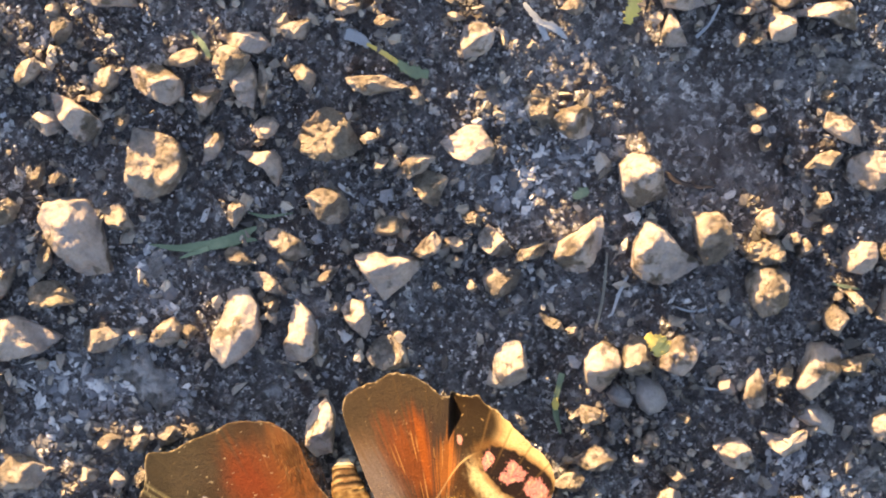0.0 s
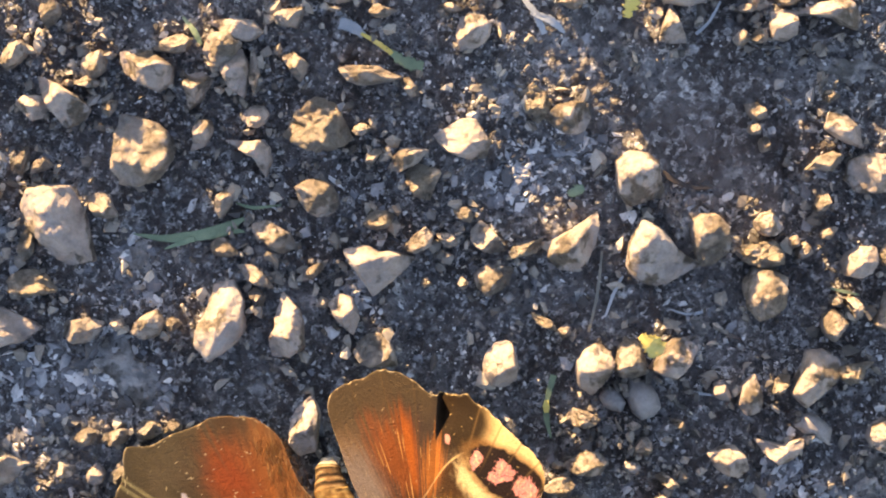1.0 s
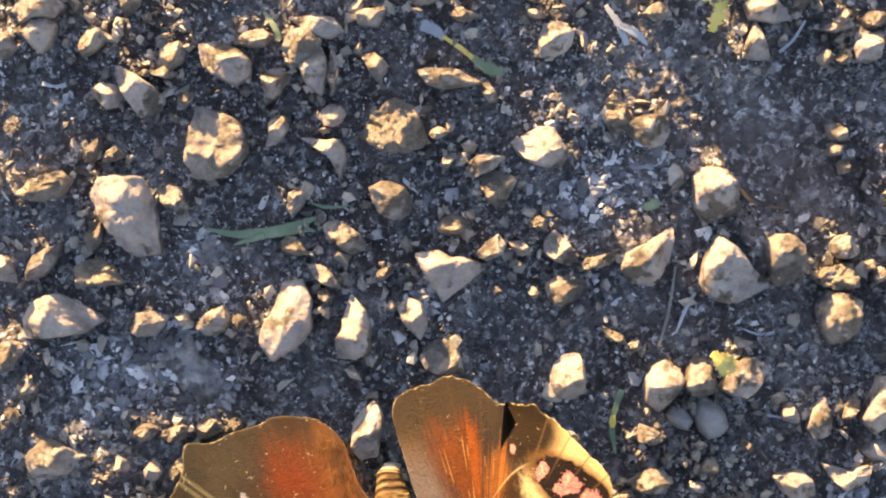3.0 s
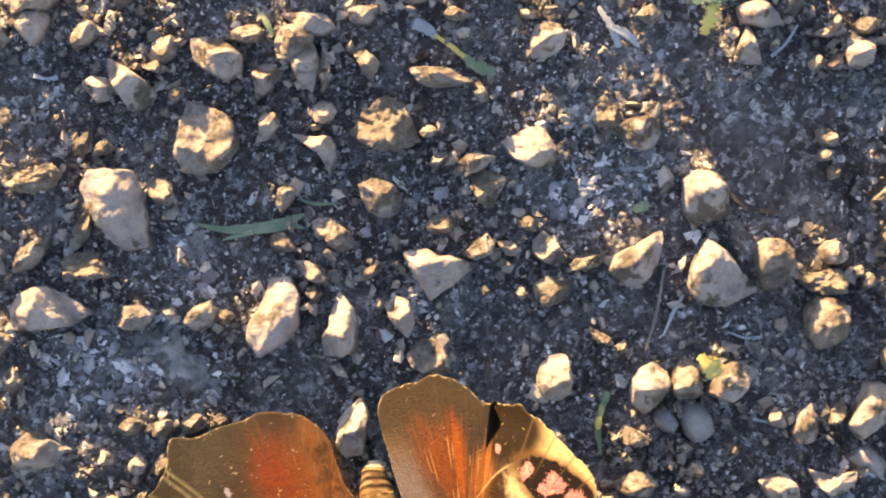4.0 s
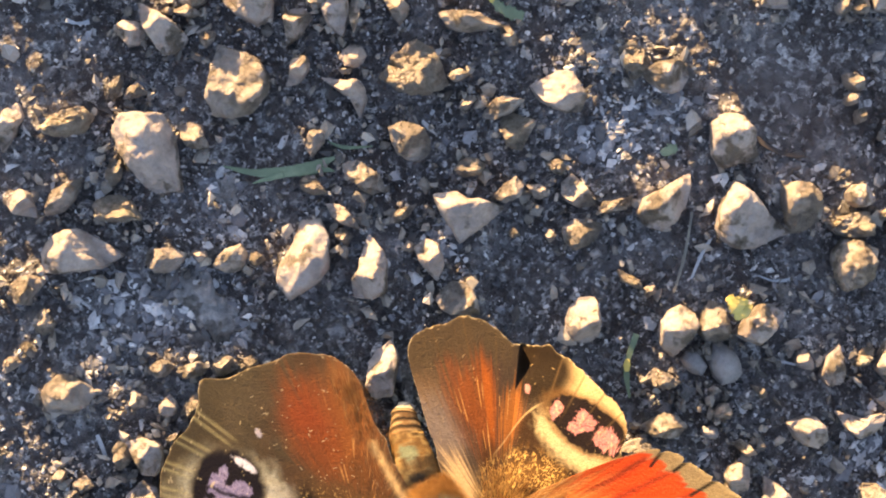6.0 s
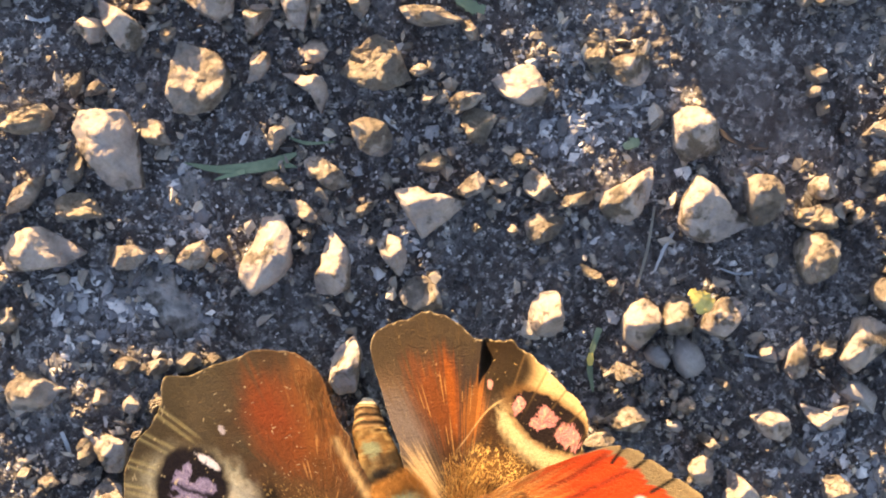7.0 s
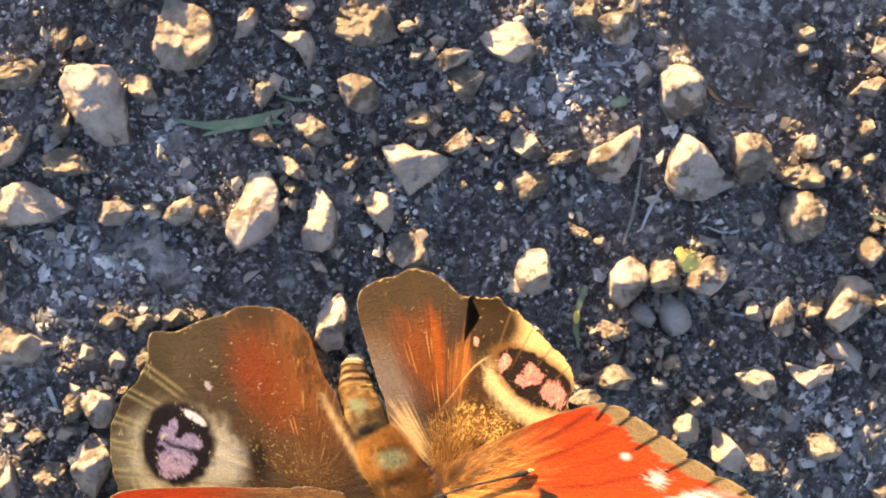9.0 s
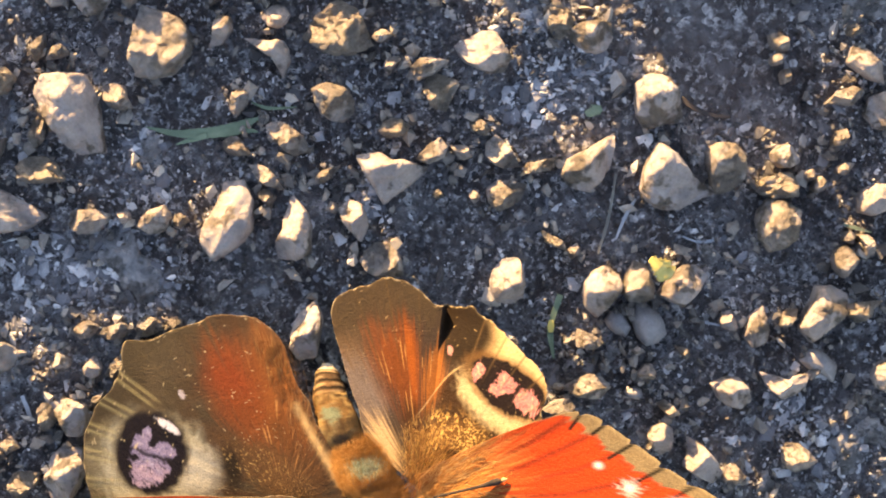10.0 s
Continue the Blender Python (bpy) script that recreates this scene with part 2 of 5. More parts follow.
def fill_ground():
    """The sheet itself, banked up round the stones that are already set, and lumpy between them."""
    rng = np.random.default_rng(3)
    xs, pad = ground_lines(X0, X1)
    ys, _ = ground_lines(Y0, Y1)
    shape = (len(ys), len(xs))
    z = 0.10 * smooth_field(shape, 26, rng) + 0.13 * smooth_field(shape, 9, rng)
    z += 0.12 * np.abs(smooth_field(shape, 4.2, rng)) + 0.08 * smooth_field(shape, 2.1, rng) + 0.05 * rng.uniform(-1, 1, shape)
    for _ in range(2600):  # chips drowned in the bitumen
        dome_up(z, xs, ys, rng.uniform(X0, X1), rng.uniform(Y0, Y1), rng.uniform(0.25, 0.9), rng.uniform(0.10, 0.42), rng.uniform(2, 5))
    bank = np.zeros(shape)
    for x, y, reach in placed:
        if X0 < x < X1 and Y0 < y < Y1:
            dome_up(bank, xs, ys, x, y, reach * 0.95 + 0.35, 0.45, 4)
    z += np.clip(bank, 0, 0.7) * (0.75 + 0.6 * smooth_field(shape, 6, rng))
    # a worn, smoother hollow
    gx, gy = np.meshgrid(xs, ys)
    worn, fall = hollow(gx, gy)
    z = z * (1 - 0.80 * worn) - fall - LEVEL
    z -= 0.55 * stroke(gx, gy, ((37.6, 13.3), (38.5, 10.7), (38.8, 8.0), (39.0, 5.1)), 0.38)  # a crack along its edge
    edge = np.minimum(np.minimum(np.arange(shape[1])[None], shape[1] - 1 - np.arange(shape[1])[None]),
                      np.minimum(np.arange(shape[0])[:, None], shape[0] - 1 - np.arange(shape[0])[:, None]))
    z = np.where(edge < pad - 2, -LEVEL, z)
    RELIEF["xs"], RELIEF["ys"], RELIEF["z"] = xs, ys, z
    verts = np.stack([gx, gy, z], -1).reshape(-1, 3) * MM
    ny, nx = shape
    idx = np.arange(ny * nx).reshape(ny, nx)
    quads = np.stack([idx[:-1, :-1], idx[:-1, 1:], idx[1:, 1:], idx[1:, :-1]], -1).reshape(-1, 4)
    me = GROUND.data
    me.vertices.add(len(verts))
    me.vertices.foreach_set("co", verts.ravel())
    me.loops.add(quads.size)
    me.loops.foreach_set("vertex_index", quads.ravel())
    me.polygons.add(len(quads))
    me.polygons.foreach_set("loop_start", np.arange(0, quads.size, 4))
    me.update(calc_edges=True)
    me.validate()
    me.materials.append(M_ASPHALT)


def ground_z(x, y):
    return float(RELIEF["z"][np.searchsorted(RELIEF["ys"], y), np.searchsorted(RELIEF["xs"], x)])


# ---- stones set in the asphalt ----
RINGS = (1.05, 1.02, 1.0, 0.975, 0.945, 0.91, 0.87, 0.82, 0.76, 0.70, 0.63, 0.55, 0.47, 0.38, 0.29, 0.20, 0.12, 0.05)
AROUND = 64


def stone_shape(kind, height, reach, rng, around=AROUND, rings=RINGS, brow=None, lit=None):
    """Vertices and faces of a stone whose outline lies at the given reaches, in millimetres, in even directions.

    brow is the way its broken ridge looks, lit the share of its top on that side of the ridge."""
    n = len(reach)
    corner = np.array([[r * math.cos(2 * math.pi * i / n), r * math.sin(2 * math.pi * i / n)] for i, r in enumerate(reach)])
    nxt = np.roll(corner, -1, 0)  # take off the sharpest points
    corner = np.stack([corner * 0.95 + nxt * 0.05, corner * 0.05 + nxt * 0.95], 1).reshape(-1, 2)
    closed = np.vstack([corner, corner[:1]])
    run = np.concatenate([[0], np.cumsum(np.hypot(*np.diff(closed, axis=0).T))])
    at = np.linspace(0, run[-1], around, endpoint=False)
    rim = np.stack([np.interp(at, run, closed[:, 0]), np.interp(at, run, closed[:, 1])], 1) * 1.05
    if kind == "g":  # ragged where the bitumen has closed over it
        round_ = np.linspace(0, 2 * math.pi, around, endpoint=False)
        rim = rim * (1 + 0.16 * np.sin(round_ * 5 + rng.uniform(0, 6)) * np.sin(round_ * 2 + rng.uniform(0, 6)) + 0.09 * np.sin(round_ * 11 + rng.uniform(0, 6)))[:, None]
    size = float(np.mean(np.hypot(*rim.T)))
    flat = {"w": 5.5, "t": 4.6, "r": 3.4, "g": 6.0, "p": 2.1}[kind]
    amp = {"w": 0.08, "t": 0.11, "r": 0.20, "g": 0.14, "p": 0.02}[kind]
    crumble = {"w": 0.45, "t": 0.6}.get(kind, 0.75)
    planes = []
    spin = rng.uniform(0, 2 * math.pi)
    for i in range({"p": 0, "g": 2, "r": 3}.get(kind, 4)):  # the broken faces
        a = spin + i * 2.4 + rng.uniform(-0.5, 0.5)
        planes.append((math.cos(a), math.sin(a), rng.uniform(0.6, 1.5), rng.uniform(0.95, 1.35)))
    if brow is None:
        brow = rng.uniform(0, 6.28)
    if lit is None:
        lit = {"w": 0.42, "t": 0.70, "r": 0.85, "g": 0.18}.get(kind, 0.5) + rng.uniform(-0.10, 0.10)
    if kind in "wtrg":  # the ridge: one face to each side of it
        ca, sa = math.cos(brow), math.sin(brow)
        along = (rim[:, 0] * ca + rim[:, 1] * sa) / size
        q0 = float(along.max() - lit * (along.max() - along.min()))
        down, up = rng.uniform(0.38, 0.60), rng.uniform(0.5, 0.9)
        planes.append((-ca, -sa, down, 1.0 - down * q0))
        planes.append((ca, sa, up, 1.0 + up * q0))
        skew = brow + math.pi + rng.choice((-1, 1)) * rng.uniform(0.6, 1.1)  # a second face away from the ridge
        planes.append((math.cos(skew), math.sin(skew), rng.uniform(0.4, 0.7), rng.uniform(1.0, 1.2)))
    seed = Vector((rng.uniform(-50, 50), rng.uniform(-50, 50), rng.uniform(-50, 50)))
    verts = []
    for ring in rings:
        for px, py in rim * ring:
            u, v = px / size, py / size
            if ring > 1:
                z = -2.8 * (ring - 1) / 0.05 - 0.1
            else:
                z = height * max(0.0, 1 - ring ** flat) ** 0.62
                soft = (0.055 if kind == "w" else 0.04) * height
                total = math.exp(-z / soft)
                for ca, sa, slope, off in planes:
                    total += math.exp(-height * max(0.14 * (1 - ring), off - slope * (ca * u + sa * v)) / soft)
                z = max(0.0, -soft * math.log(total))
            w = Vector((px, py, z)) * (1.1 / max(0.6, size) + 0.35)
            bulge = noise.fractal(w + seed, 0.9, 2.1, 4) * amp * (1.2 * size + 0.4)
            chip = noise.noise(w * 1.3 + seed * 0.7)  # small broken steps
            step = amp * 0.30 * size * (math.floor(chip * 3.0 + 0.5) / 3.0 if abs((chip * 3.0) % 1.0 - 0.5) > 0.15 else chip)
            fine = (noise.fractal(w * 3.1 + seed, 0.8, 2.1, 4) - 0.6 * abs(noise.noise(w * 2.2 - seed))) * amp * crumble
            k = 1 + (bulge * 0.6 + fine) / max(0.5, math.hypot(px, py) + 0.5)
            verts.append((px * k * MM, py * k * MM, (z + (bulge + fine + step) * (0.9 if ring <= 1 else 0.3)) * MM))
    verts.append((0, 0, (sum(v[2] for v in verts[-around:]) / around)))
    faces = lattice(len(rings), around, True)
    last, tip = (len(rings) - 1) * around, len(verts) - 1
    faces += [(last + j, last + (j + 1) % around, tip) for j in range(around)]
    return verts, faces


placed = []


def stone(kind, x, y, turn, height, reach, lit=None, ridge=None):
    """One stone in the asphalt; reach: how far it goes in even directions, counter-clockwise from its longest corner.

    lit: the share of its top before the ridge; ridge: the compass way that the ridge looks."""
    rng = random.Random(round(x * 137 + y * 911))
    height = 0.25 + 1.1 * height if kind == "g" else (0.8 if kind == "p" else 1.22) * height  # the grey ones are worn down nearly to the bitumen
    if kind in "tr" and max(reach) > 0.85 and height < 2.0:  # the smaller ones stand proud of the worn binder too
        height += 0.30 * (2.0 - height)
    me = mesh_of("stone", *stone_shape(kind, height, reach, rng, brow=radians((ridge or 118 + rng.uniform(-32, 32)) - turn), lit=lit), STONE[kind])
    ob = part("stone", me, GROUND)
    ob.matrix_basis = pose(x * MM, y * MM, {"g": -1.05, "p": -0.6}.get(kind, -0.12) * MM, 0, 0, turn)
    placed.append((x, y, max(reach)))


def stones():
    # upper and middle field
    stone("t", -26.39, 21.43, 5, 1.97, (2.26, 1.43, 1.32, 1.21, 1.36, 1.97, 1.73, 0.98, 0.96, 1.54))
    stone("w", -26.28, 19.44, 172, 1.72, (2.00, 1.06, 1.10, 1.61, 1.25, 1.27, 1.64, 1.44, 1.12, 1.32))
    stone("t", -29.48, 18.50, 222, 1.76, (1.66, 1.12, 1.14, 1.48, 1.31, 1.16, 1.21, 1.39))
    stone("t", -22.10, 18.89, 242, 1.40, (1.41, 0.81, 0.77, 1.15, 1.17, 0.82, 0.79, 1.13))
    stone("t", -19.10, 22.09, 255, 1.34, (1.34, 0.92, 0.82, 0.93, 0.98, 1.11, 0.85, 0.78))
    stone("t", -17.75, 20.79, 69, 0.62, (0.47, 0.32, 0.37, 0.28, 0.43, 0.32, 0.35, 0.28))
    stone("g", -18.79, 20.24, 10, 0.13, (0.90, 0.30, 0.19, 0.24, 0.72, 0.39, 0.22, 0.25))
    stone("g", -15.01, 20.29, 192, 0.18, (1.01, 0.61, 0.58, 0.62, 0.69, 0.69, 0.56, 0.51))
    stone("t", -15.87, 17.74, 246, 1.70, (1.43, 0.90, 0.94, 1.15, 1.38, 0.90, 0.93, 1.13), 0.80)
    stone("t", -14.56, 18.43, 9, 0.63, (0.58, 0.29, 0.32, 0.31, 0.49, 0.29, 0.34, 0.30))
    stone("w", -18.41, 14.85, 131, 2.09, (2.82, 1.50, 1.01, 1.06, 1.92, 2.08, 2.06, 1.24, 1.05, 1.37), 0.35, 140)
    stone("w", -20.74, 14.65, 170, 1.42, (1.50, 0.90, 1.05, 1.03, 1.18, 1.07, 0.90, 1.12), 0.50)
    stone("t", -17.93, 16.43, 7, 0.65, (0.76, 0.29, 0.26, 0.29, 0.63, 0.30, 0.28, 0.29))
    stone("t", -16.35, 16.39, 180, 1.40, (1.25, 0.43, 0.42, 0.62, 0.98, 0.48, 0.53, 0.56), 0.80)
    stone("t", -14.78, 14.38, 263, 1.30, (0.80, 0.47, 0.57, 0.76, 0.53, 0.62, 0.55, 0.64), 0.80)
    stone("t", -12.44, 10.76, 116, 2.33, (3.24, 2.26, 2.08, 2.47, 2.91, 2.55, 2.52, 2.29, 2.64, 2.41, 2.52, 2.52), 1.00)
    stone("t", -21.86, 10.31, 73, 1.08, (1.22, 0.60, 0.47, 0.61, 1.12, 0.58, 0.42, 0.59))
    stone("t", -20.39, 10.01, 219, 1.02, (1.05, 0.50, 0.52, 0.94, 0.68, 0.73, 0.52, 0.73))
    stone("g", -27.74, 11.95, 265, 0.17, (0.88, 0.55, 0.50, 0.65, 0.62, 0.64, 0.53, 0.47))
    stone("g", -17.62, 8.93, 259, 0.11, (0.36, 0.22, 0.28, 0.27, 0.36, 0.22, 0.28, 0.27))
    stone("r", -25.75, 7.40, 192, 1.96, (2.24, 1.42, 1.07, 1.03, 1.48, 2.03, 1.77, 0.95, 0.93, 1.46), 0.70)
    stone("w", -19.22, 5.50, 309, 2.20, (4.14, 2.45, 2.14, 2.50, 2.89, 2.89, 3.45, 3.10, 2.23, 2.03, 2.38, 3.42), 0.34, 105)
    stone("t", -15.63, 6.54, 146, 1.51, (1.52, 1.00, 0.95, 0.99, 1.42, 0.75, 1.10, 1.08), 0.80)
    stone("r", -21.83, 3.85, 257, 1.29, (1.42, 0.93, 0.59, 0.77, 1.24, 0.85, 0.63, 0.86))
    stone("w", -11.56, 17.24, 148, 2.16, (2.56, 1.84, 1.37, 1.34, 1.90, 2.18, 1.92, 1.42, 1.40, 1.69))
    stone("t", -9.25, 19.11, 189, 1.90, (2.04, 0.79, 0.69, 0.94, 1.29, 1.00, 0.77, 0.80), 0.85)
    stone("w", -4.11, 20.18, 167, 1.10, (2.61, 1.02, 0.94, 1.22, 1.81, 1.11, 0.72, 0.93))
    stone("t", -5.67, 18.59, 233, 1.91, (1.68, 1.52, 1.26, 1.27, 1.62, 1.43, 1.36, 1.48, 1.40, 1.35), 0.45)
    stone("w", -4.71, 16.86, 287, 1.70, (2.24, 1.26, 1.07, 1.17, 1.77, 1.70, 1.51, 1.09, 1.03, 1.47))
    stone("t", -3.17, 16.60, 89, 2.20, (1.86, 0.65, 0.43, 0.57, 1.73, 0.54, 0.39, 0.58), 1.00)
    stone("t", -0.26, 20.90, 32, 1.37, (1.57, 0.67, 0.68, 1.20, 1.09, 0.73, 0.96, 0.99))
    stone("t", 4.13, 22.49, 18, 1.13, (1.29, 0.53, 0.52, 1.19, 0.83, 0.70, 0.58, 0.83))
    stone("w", -7.78, 15.66, 248, 1.90, (1.84, 1.01, 0.77, 1.41, 1.28, 1.16, 1.08, 0.94), 0.45, 100)
    stone("w", -3.22, 13.18, 187, 1.70, (1.14, 1.02, 0.87, 0.89, 1.07, 1.00, 0.90, 0.85), 0.80)
    stone("w", -7.52, 11.97, 234, 1.90, (1.64, 0.96, 0.67, 0.87, 1.25, 1.16, 0.84, 0.59), 0.65)
    stone("w", -3.34, 10.28, 155, 1.85, (2.60, 0.56, 0.33, 2.10, 1.37, 1.14, 1.13, 0.98), 0.30, 100)
    stone("r", 1.65, 12.15, 194, 2.33, (2.80, 2.03, 1.90, 2.08, 2.74, 2.10, 2.10, 2.23, 2.00, 2.17), 1.00)
    stone("t", 5.04, 11.80, 5, 0.93, (0.96, 0.58, 0.47, 0.48, 0.78, 0.56, 0.47, 0.50))
    stone("t", 0.17, 17.02, 145, 1.60, (1.36, 0.64, 0.69, 1.24, 0.94, 0.93, 0.75, 1.11), 0.70)
    stone("t", 5.53, 16.34, 348, 1.94, (3.07, 1.11, 0.56, 0.51, 0.71, 2.13, 1.48, 1.10, 1.00, 1.20), 0.35, 100)
    stone("t", 9.09, 14.97, 137, 1.06, (1.07, 0.58, 0.52, 0.70, 0.93, 0.54, 0.45, 0.78))
    stone("t", -6.09, 6.40, 260, 1.27, (1.30, 0.66, 0.69, 1.00, 1.14, 0.79, 0.62, 0.98), 0.35, 150)
    stone("t", 1.43, 6.58, 152, 2.02, (2.00, 1.37, 1.36, 1.47, 1.71, 1.72, 1.45, 1.38, 1.45, 1.55), 0.40, 100)
    stone("t", -2.27, 3.64, 329, 1.82, (1.95, 1.35, 0.88, 0.90, 1.39, 1.90, 1.27, 0.76, 0.93, 1.54))
    stone("t", -6.35, 2.85, 336, 1.35, (1.42, 0.68, 0.78, 0.89, 0.95, 0.78, 0.62, 0.76), 0.85)
    stone("g", -6.42, 8.30, 170, 0.16, (0.77, 0.54, 0.57, 0.49, 0.62, 0.57, 0.54, 0.45))
    stone("t", 6.95, 21.09, 1, 0.99, (1.31, 0.43, 0.59, 0.66, 0.94, 0.58, 0.50, 0.64))
    stone("t", 12.66, 21.13, 166, 0.90, (1.13, 0.51, 0.36, 0.42, 0.95, 0.41, 0.32, 0.49))
    stone("g", 15.21, 21.92, 252, 0.17, (0.83, 0.56, 0.50, 0.67, 0.62, 0.64, 0.49, 0.61))
    stone("w", 14.22, 19.21, 234, 1.76, (1.76, 1.29, 1.24, 1.31, 1.52, 1.49, 1.31, 1.36, 1.25, 1.40))
    stone("g", 13.23, 17.26, 64, 0.12, (0.49, 0.38, 0.31, 0.24, 0.39, 0.43, 0.26, 0.24))
    stone("g", 10.89, 18.29, 184, 0.14, (0.62, 0.43, 0.41, 0.38, 0.54, 0.42, 0.44, 0.36))
    stone("g", 9.26, 19.41, 84, 0.12, (0.47, 0.34, 0.29, 0.25, 0.45, 0.36, 0.28, 0.25))
    stone("g", 17.41, 16.99, 229, 0.20, (1.42, 0.68, 0.49, 0.59, 1.19, 0.79, 0.49, 0.51))
    stone("g", 15.25, 14.56, 279, 0.22, (1.29, 0.74, 0.87, 0.93, 0.99, 0.82, 0.73, 0.94))
    stone("r", 18.94, 13.42, 275, 1.76, (1.71, 1.34, 1.31, 1.10, 1.45, 1.42, 1.25, 1.07))
    stone("g", 17.07, 12.74, 165, 0.23, (1.55, 0.71, 0.79, 0.96, 1.20, 0.91, 0.74, 0.93))
    stone("w", 21.68, 12.13, 177, 1.85, (2.14, 1.35, 1.35, 1.40, 1.48, 1.52, 1.70, 1.37, 1.17, 1.45), 0.42, 100)
    stone("w", 13.37, 10.67, 170, 2.17, (2.56, 1.76, 1.39, 1.53, 2.01, 1.95, 1.48, 1.73, 1.70, 1.62), 0.92)
    stone("t", 8.44, 9.20, 21, 1.59, (2.10, 1.09, 0.96, 0.88, 1.50, 0.99, 0.62, 0.87), 0.40)
    stone("r", 9.70, 7.59, 289, 1.78, (1.65, 1.06, 1.62, 1.30, 1.47, 1.39, 1.12, 1.30))
    stone("t", 5.86, 9.54, 29, 0.91, (0.90, 0.78, 0.48, 0.41, 0.61, 0.83, 0.36, 0.34))
    stone("r", 6.20, 4.57, 190, 1.32, (1.28, 0.86, 0.71, 0.97, 1.27, 0.91, 0.75, 0.89))
    stone("r", 13.03, 4.77, 165, 1.01, (0.92, 0.58, 0.55, 0.77, 0.77, 0.55, 0.56, 0.70))
    stone("t", 9.36, 2.75, 203, 1.33, (1.55, 0.95, 0.72, 0.95, 1.17, 1.22, 0.67, 0.73))
    stone("t", 11.66, 2.80, 155, 1.01, (1.08, 0.55, 0.60, 0.63, 0.82, 0.59, 0.56, 0.61))
    stone("t", 14.57, 2.82, 326, 1.61, (1.80, 0.98, 0.87, 1.43, 1.28, 1.12, 0.97, 1.22))
    stone("r", 17.58, 1.77, 28, 1.28, (1.78, 0.49, 0.43, 0.82, 1.44, 0.47, 0.43, 0.94))
    stone("t", 22.30, 21.40, 186, 1.17, (1.17, 0.71, 0.77, 0.77, 0.86, 1.01, 0.66, 0.73))
    stone("w", 30.69, 21.54, 342, 1.70, (2.09, 1.25, 1.13, 1.12, 1.75, 1.38, 0.91, 1.15))
    stone("w", 29.95, 18.81, 90, 1.46, (2.01, 0.82, 0.79, 1.35, 1.12, 1.59, 0.79, 0.82))
    stone("g", 26.05, 17.03, 52, 0.18, (1.02, 0.68, 0.49, 0.72, 0.82, 0.60, 0.50, 0.66))
    stone("t", 35.96, 20.15, 187, 0.82, (0.95, 0.37, 0.30, 0.48, 0.86, 0.35, 0.35, 0.51))
    stone("t", 35.49, 17.85, 194, 0.93, (0.76, 0.65, 0.58, 0.56, 0.56, 0.66, 0.60, 0.48))
    stone("t", 36.88, 17.91, 186, 0.95, (0.81, 0.63, 0.53, 0.68, 0.57, 0.68, 0.60, 0.49))
    stone("t", 36.55, 11.98, 145, 1.04, (0.98, 0.62, 0.59, 0.67, 0.88, 0.59, 0.52, 0.76))
    stone("t", 36.33, 10.62, 38, 0.73, (0.61, 0.36, 0.44, 0.42, 0.43, 0.41, 0.47, 0.37))
    stone("t", 37.12, 9.36, 257, 0.73, (0.64, 0.48, 0.36, 0.32, 0.59, 0.50, 0.34, 0.32))
    stone("w", 26.89, 7.11, 322, 2.20, (2.52, 1.78, 1.87, 2.13, 2.13, 2.20, 1.65, 1.92, 2.34, 1.80), 0.36, 150)
    stone("t", 27.16, 9.46, 198, 0.65, (0.68, 0.25, 0.23, 0.50, 0.34, 0.33, 0.34, 0.32))
    stone("w", 21.57, 1.83, 53, 2.20, (3.36, 1.41, 1.27, 1.72, 2.16, 2.02, 1.94, 1.46, 1.47, 1.88), 0.36, 105)
    stone("w", 28.01, 0.88, 346, 2.20, (3.61, 1.72, 1.66, 2.15, 3.14, 2.37, 2.13, 2.40, 2.33, 2.31, 2.29, 2.40), 0.24, 125)
    stone("t", 32.42, 2.09, 250, 2.25, (2.25, 1.84, 1.59, 1.50, 1.67, 1.93, 1.91, 1.81, 1.35, 1.54), 0.30, 110)
    stone("w", 37.14, 2.96, 344, 1.25, (1.14, 0.85, 0.97, 0.93, 1.00, 0.91, 0.89, 0.91))
    stone("w", -29.13, 0.93, 321, 1.43, (1.63, 0.96, 1.03, 1.19, 1.12, 1.14, 0.99, 0.89))
    stone("t", -25.91, 1.50, 47, 1.70, (2.25, 0.95, 0.80, 1.14, 1.95, 1.05, 0.80, 0.95), 0.72, 130)
    stone("r", -21.80, 0.65, 341, 1.85, (2.15, 1.52, 1.20, 1.15, 1.80, 1.50, 1.05, 1.05), 0.85)
    stone("w", -24.76, -2.89, 359, 2.20, (3.62, 2.18, 1.75, 1.86, 2.04, 2.31, 2.68, 3.04, 1.78, 1.39, 1.46, 2.11), 0.28, 105)
    stone("t", -17.78, -3.21, 14, 1.73, (1.78, 1.08, 0.87, 1.47, 1.54, 1.16, 1.09, 1.26), 0.45, 100)
    stone("w", -14.95, -2.85, 174, 1.60, (0.62, 0.41, 0.54, 0.45, 0.54, 0.52, 0.40, 0.51))
    stone("t", -12.44, -3.08, 197, 1.60, (1.56, 1.18, 1.01, 1.14, 1.24, 1.35, 0.96, 0.94), 0.32)
    stone("t", -10.51, -3.03, 359, 0.88, (0.73, 0.53, 0.56, 0.57, 0.53, 0.57, 0.62, 0.47))
    stone("t", -28.83, -5.86, 23, 1.64, (1.85, 1.30, 1.06, 0.99, 1.51, 1.22, 1.23, 0.82))
    stone("t", -27.20, -8.44, 89, 1.25, (1.26, 0.80, 0.65, 0.89, 0.95, 0.82, 0.92, 0.75))
    stone("t", -28.46, -10.52, 298, 0.84, (0.77, 0.64, 0.37, 0.41, 0.65, 0.61, 0.40, 0.41))
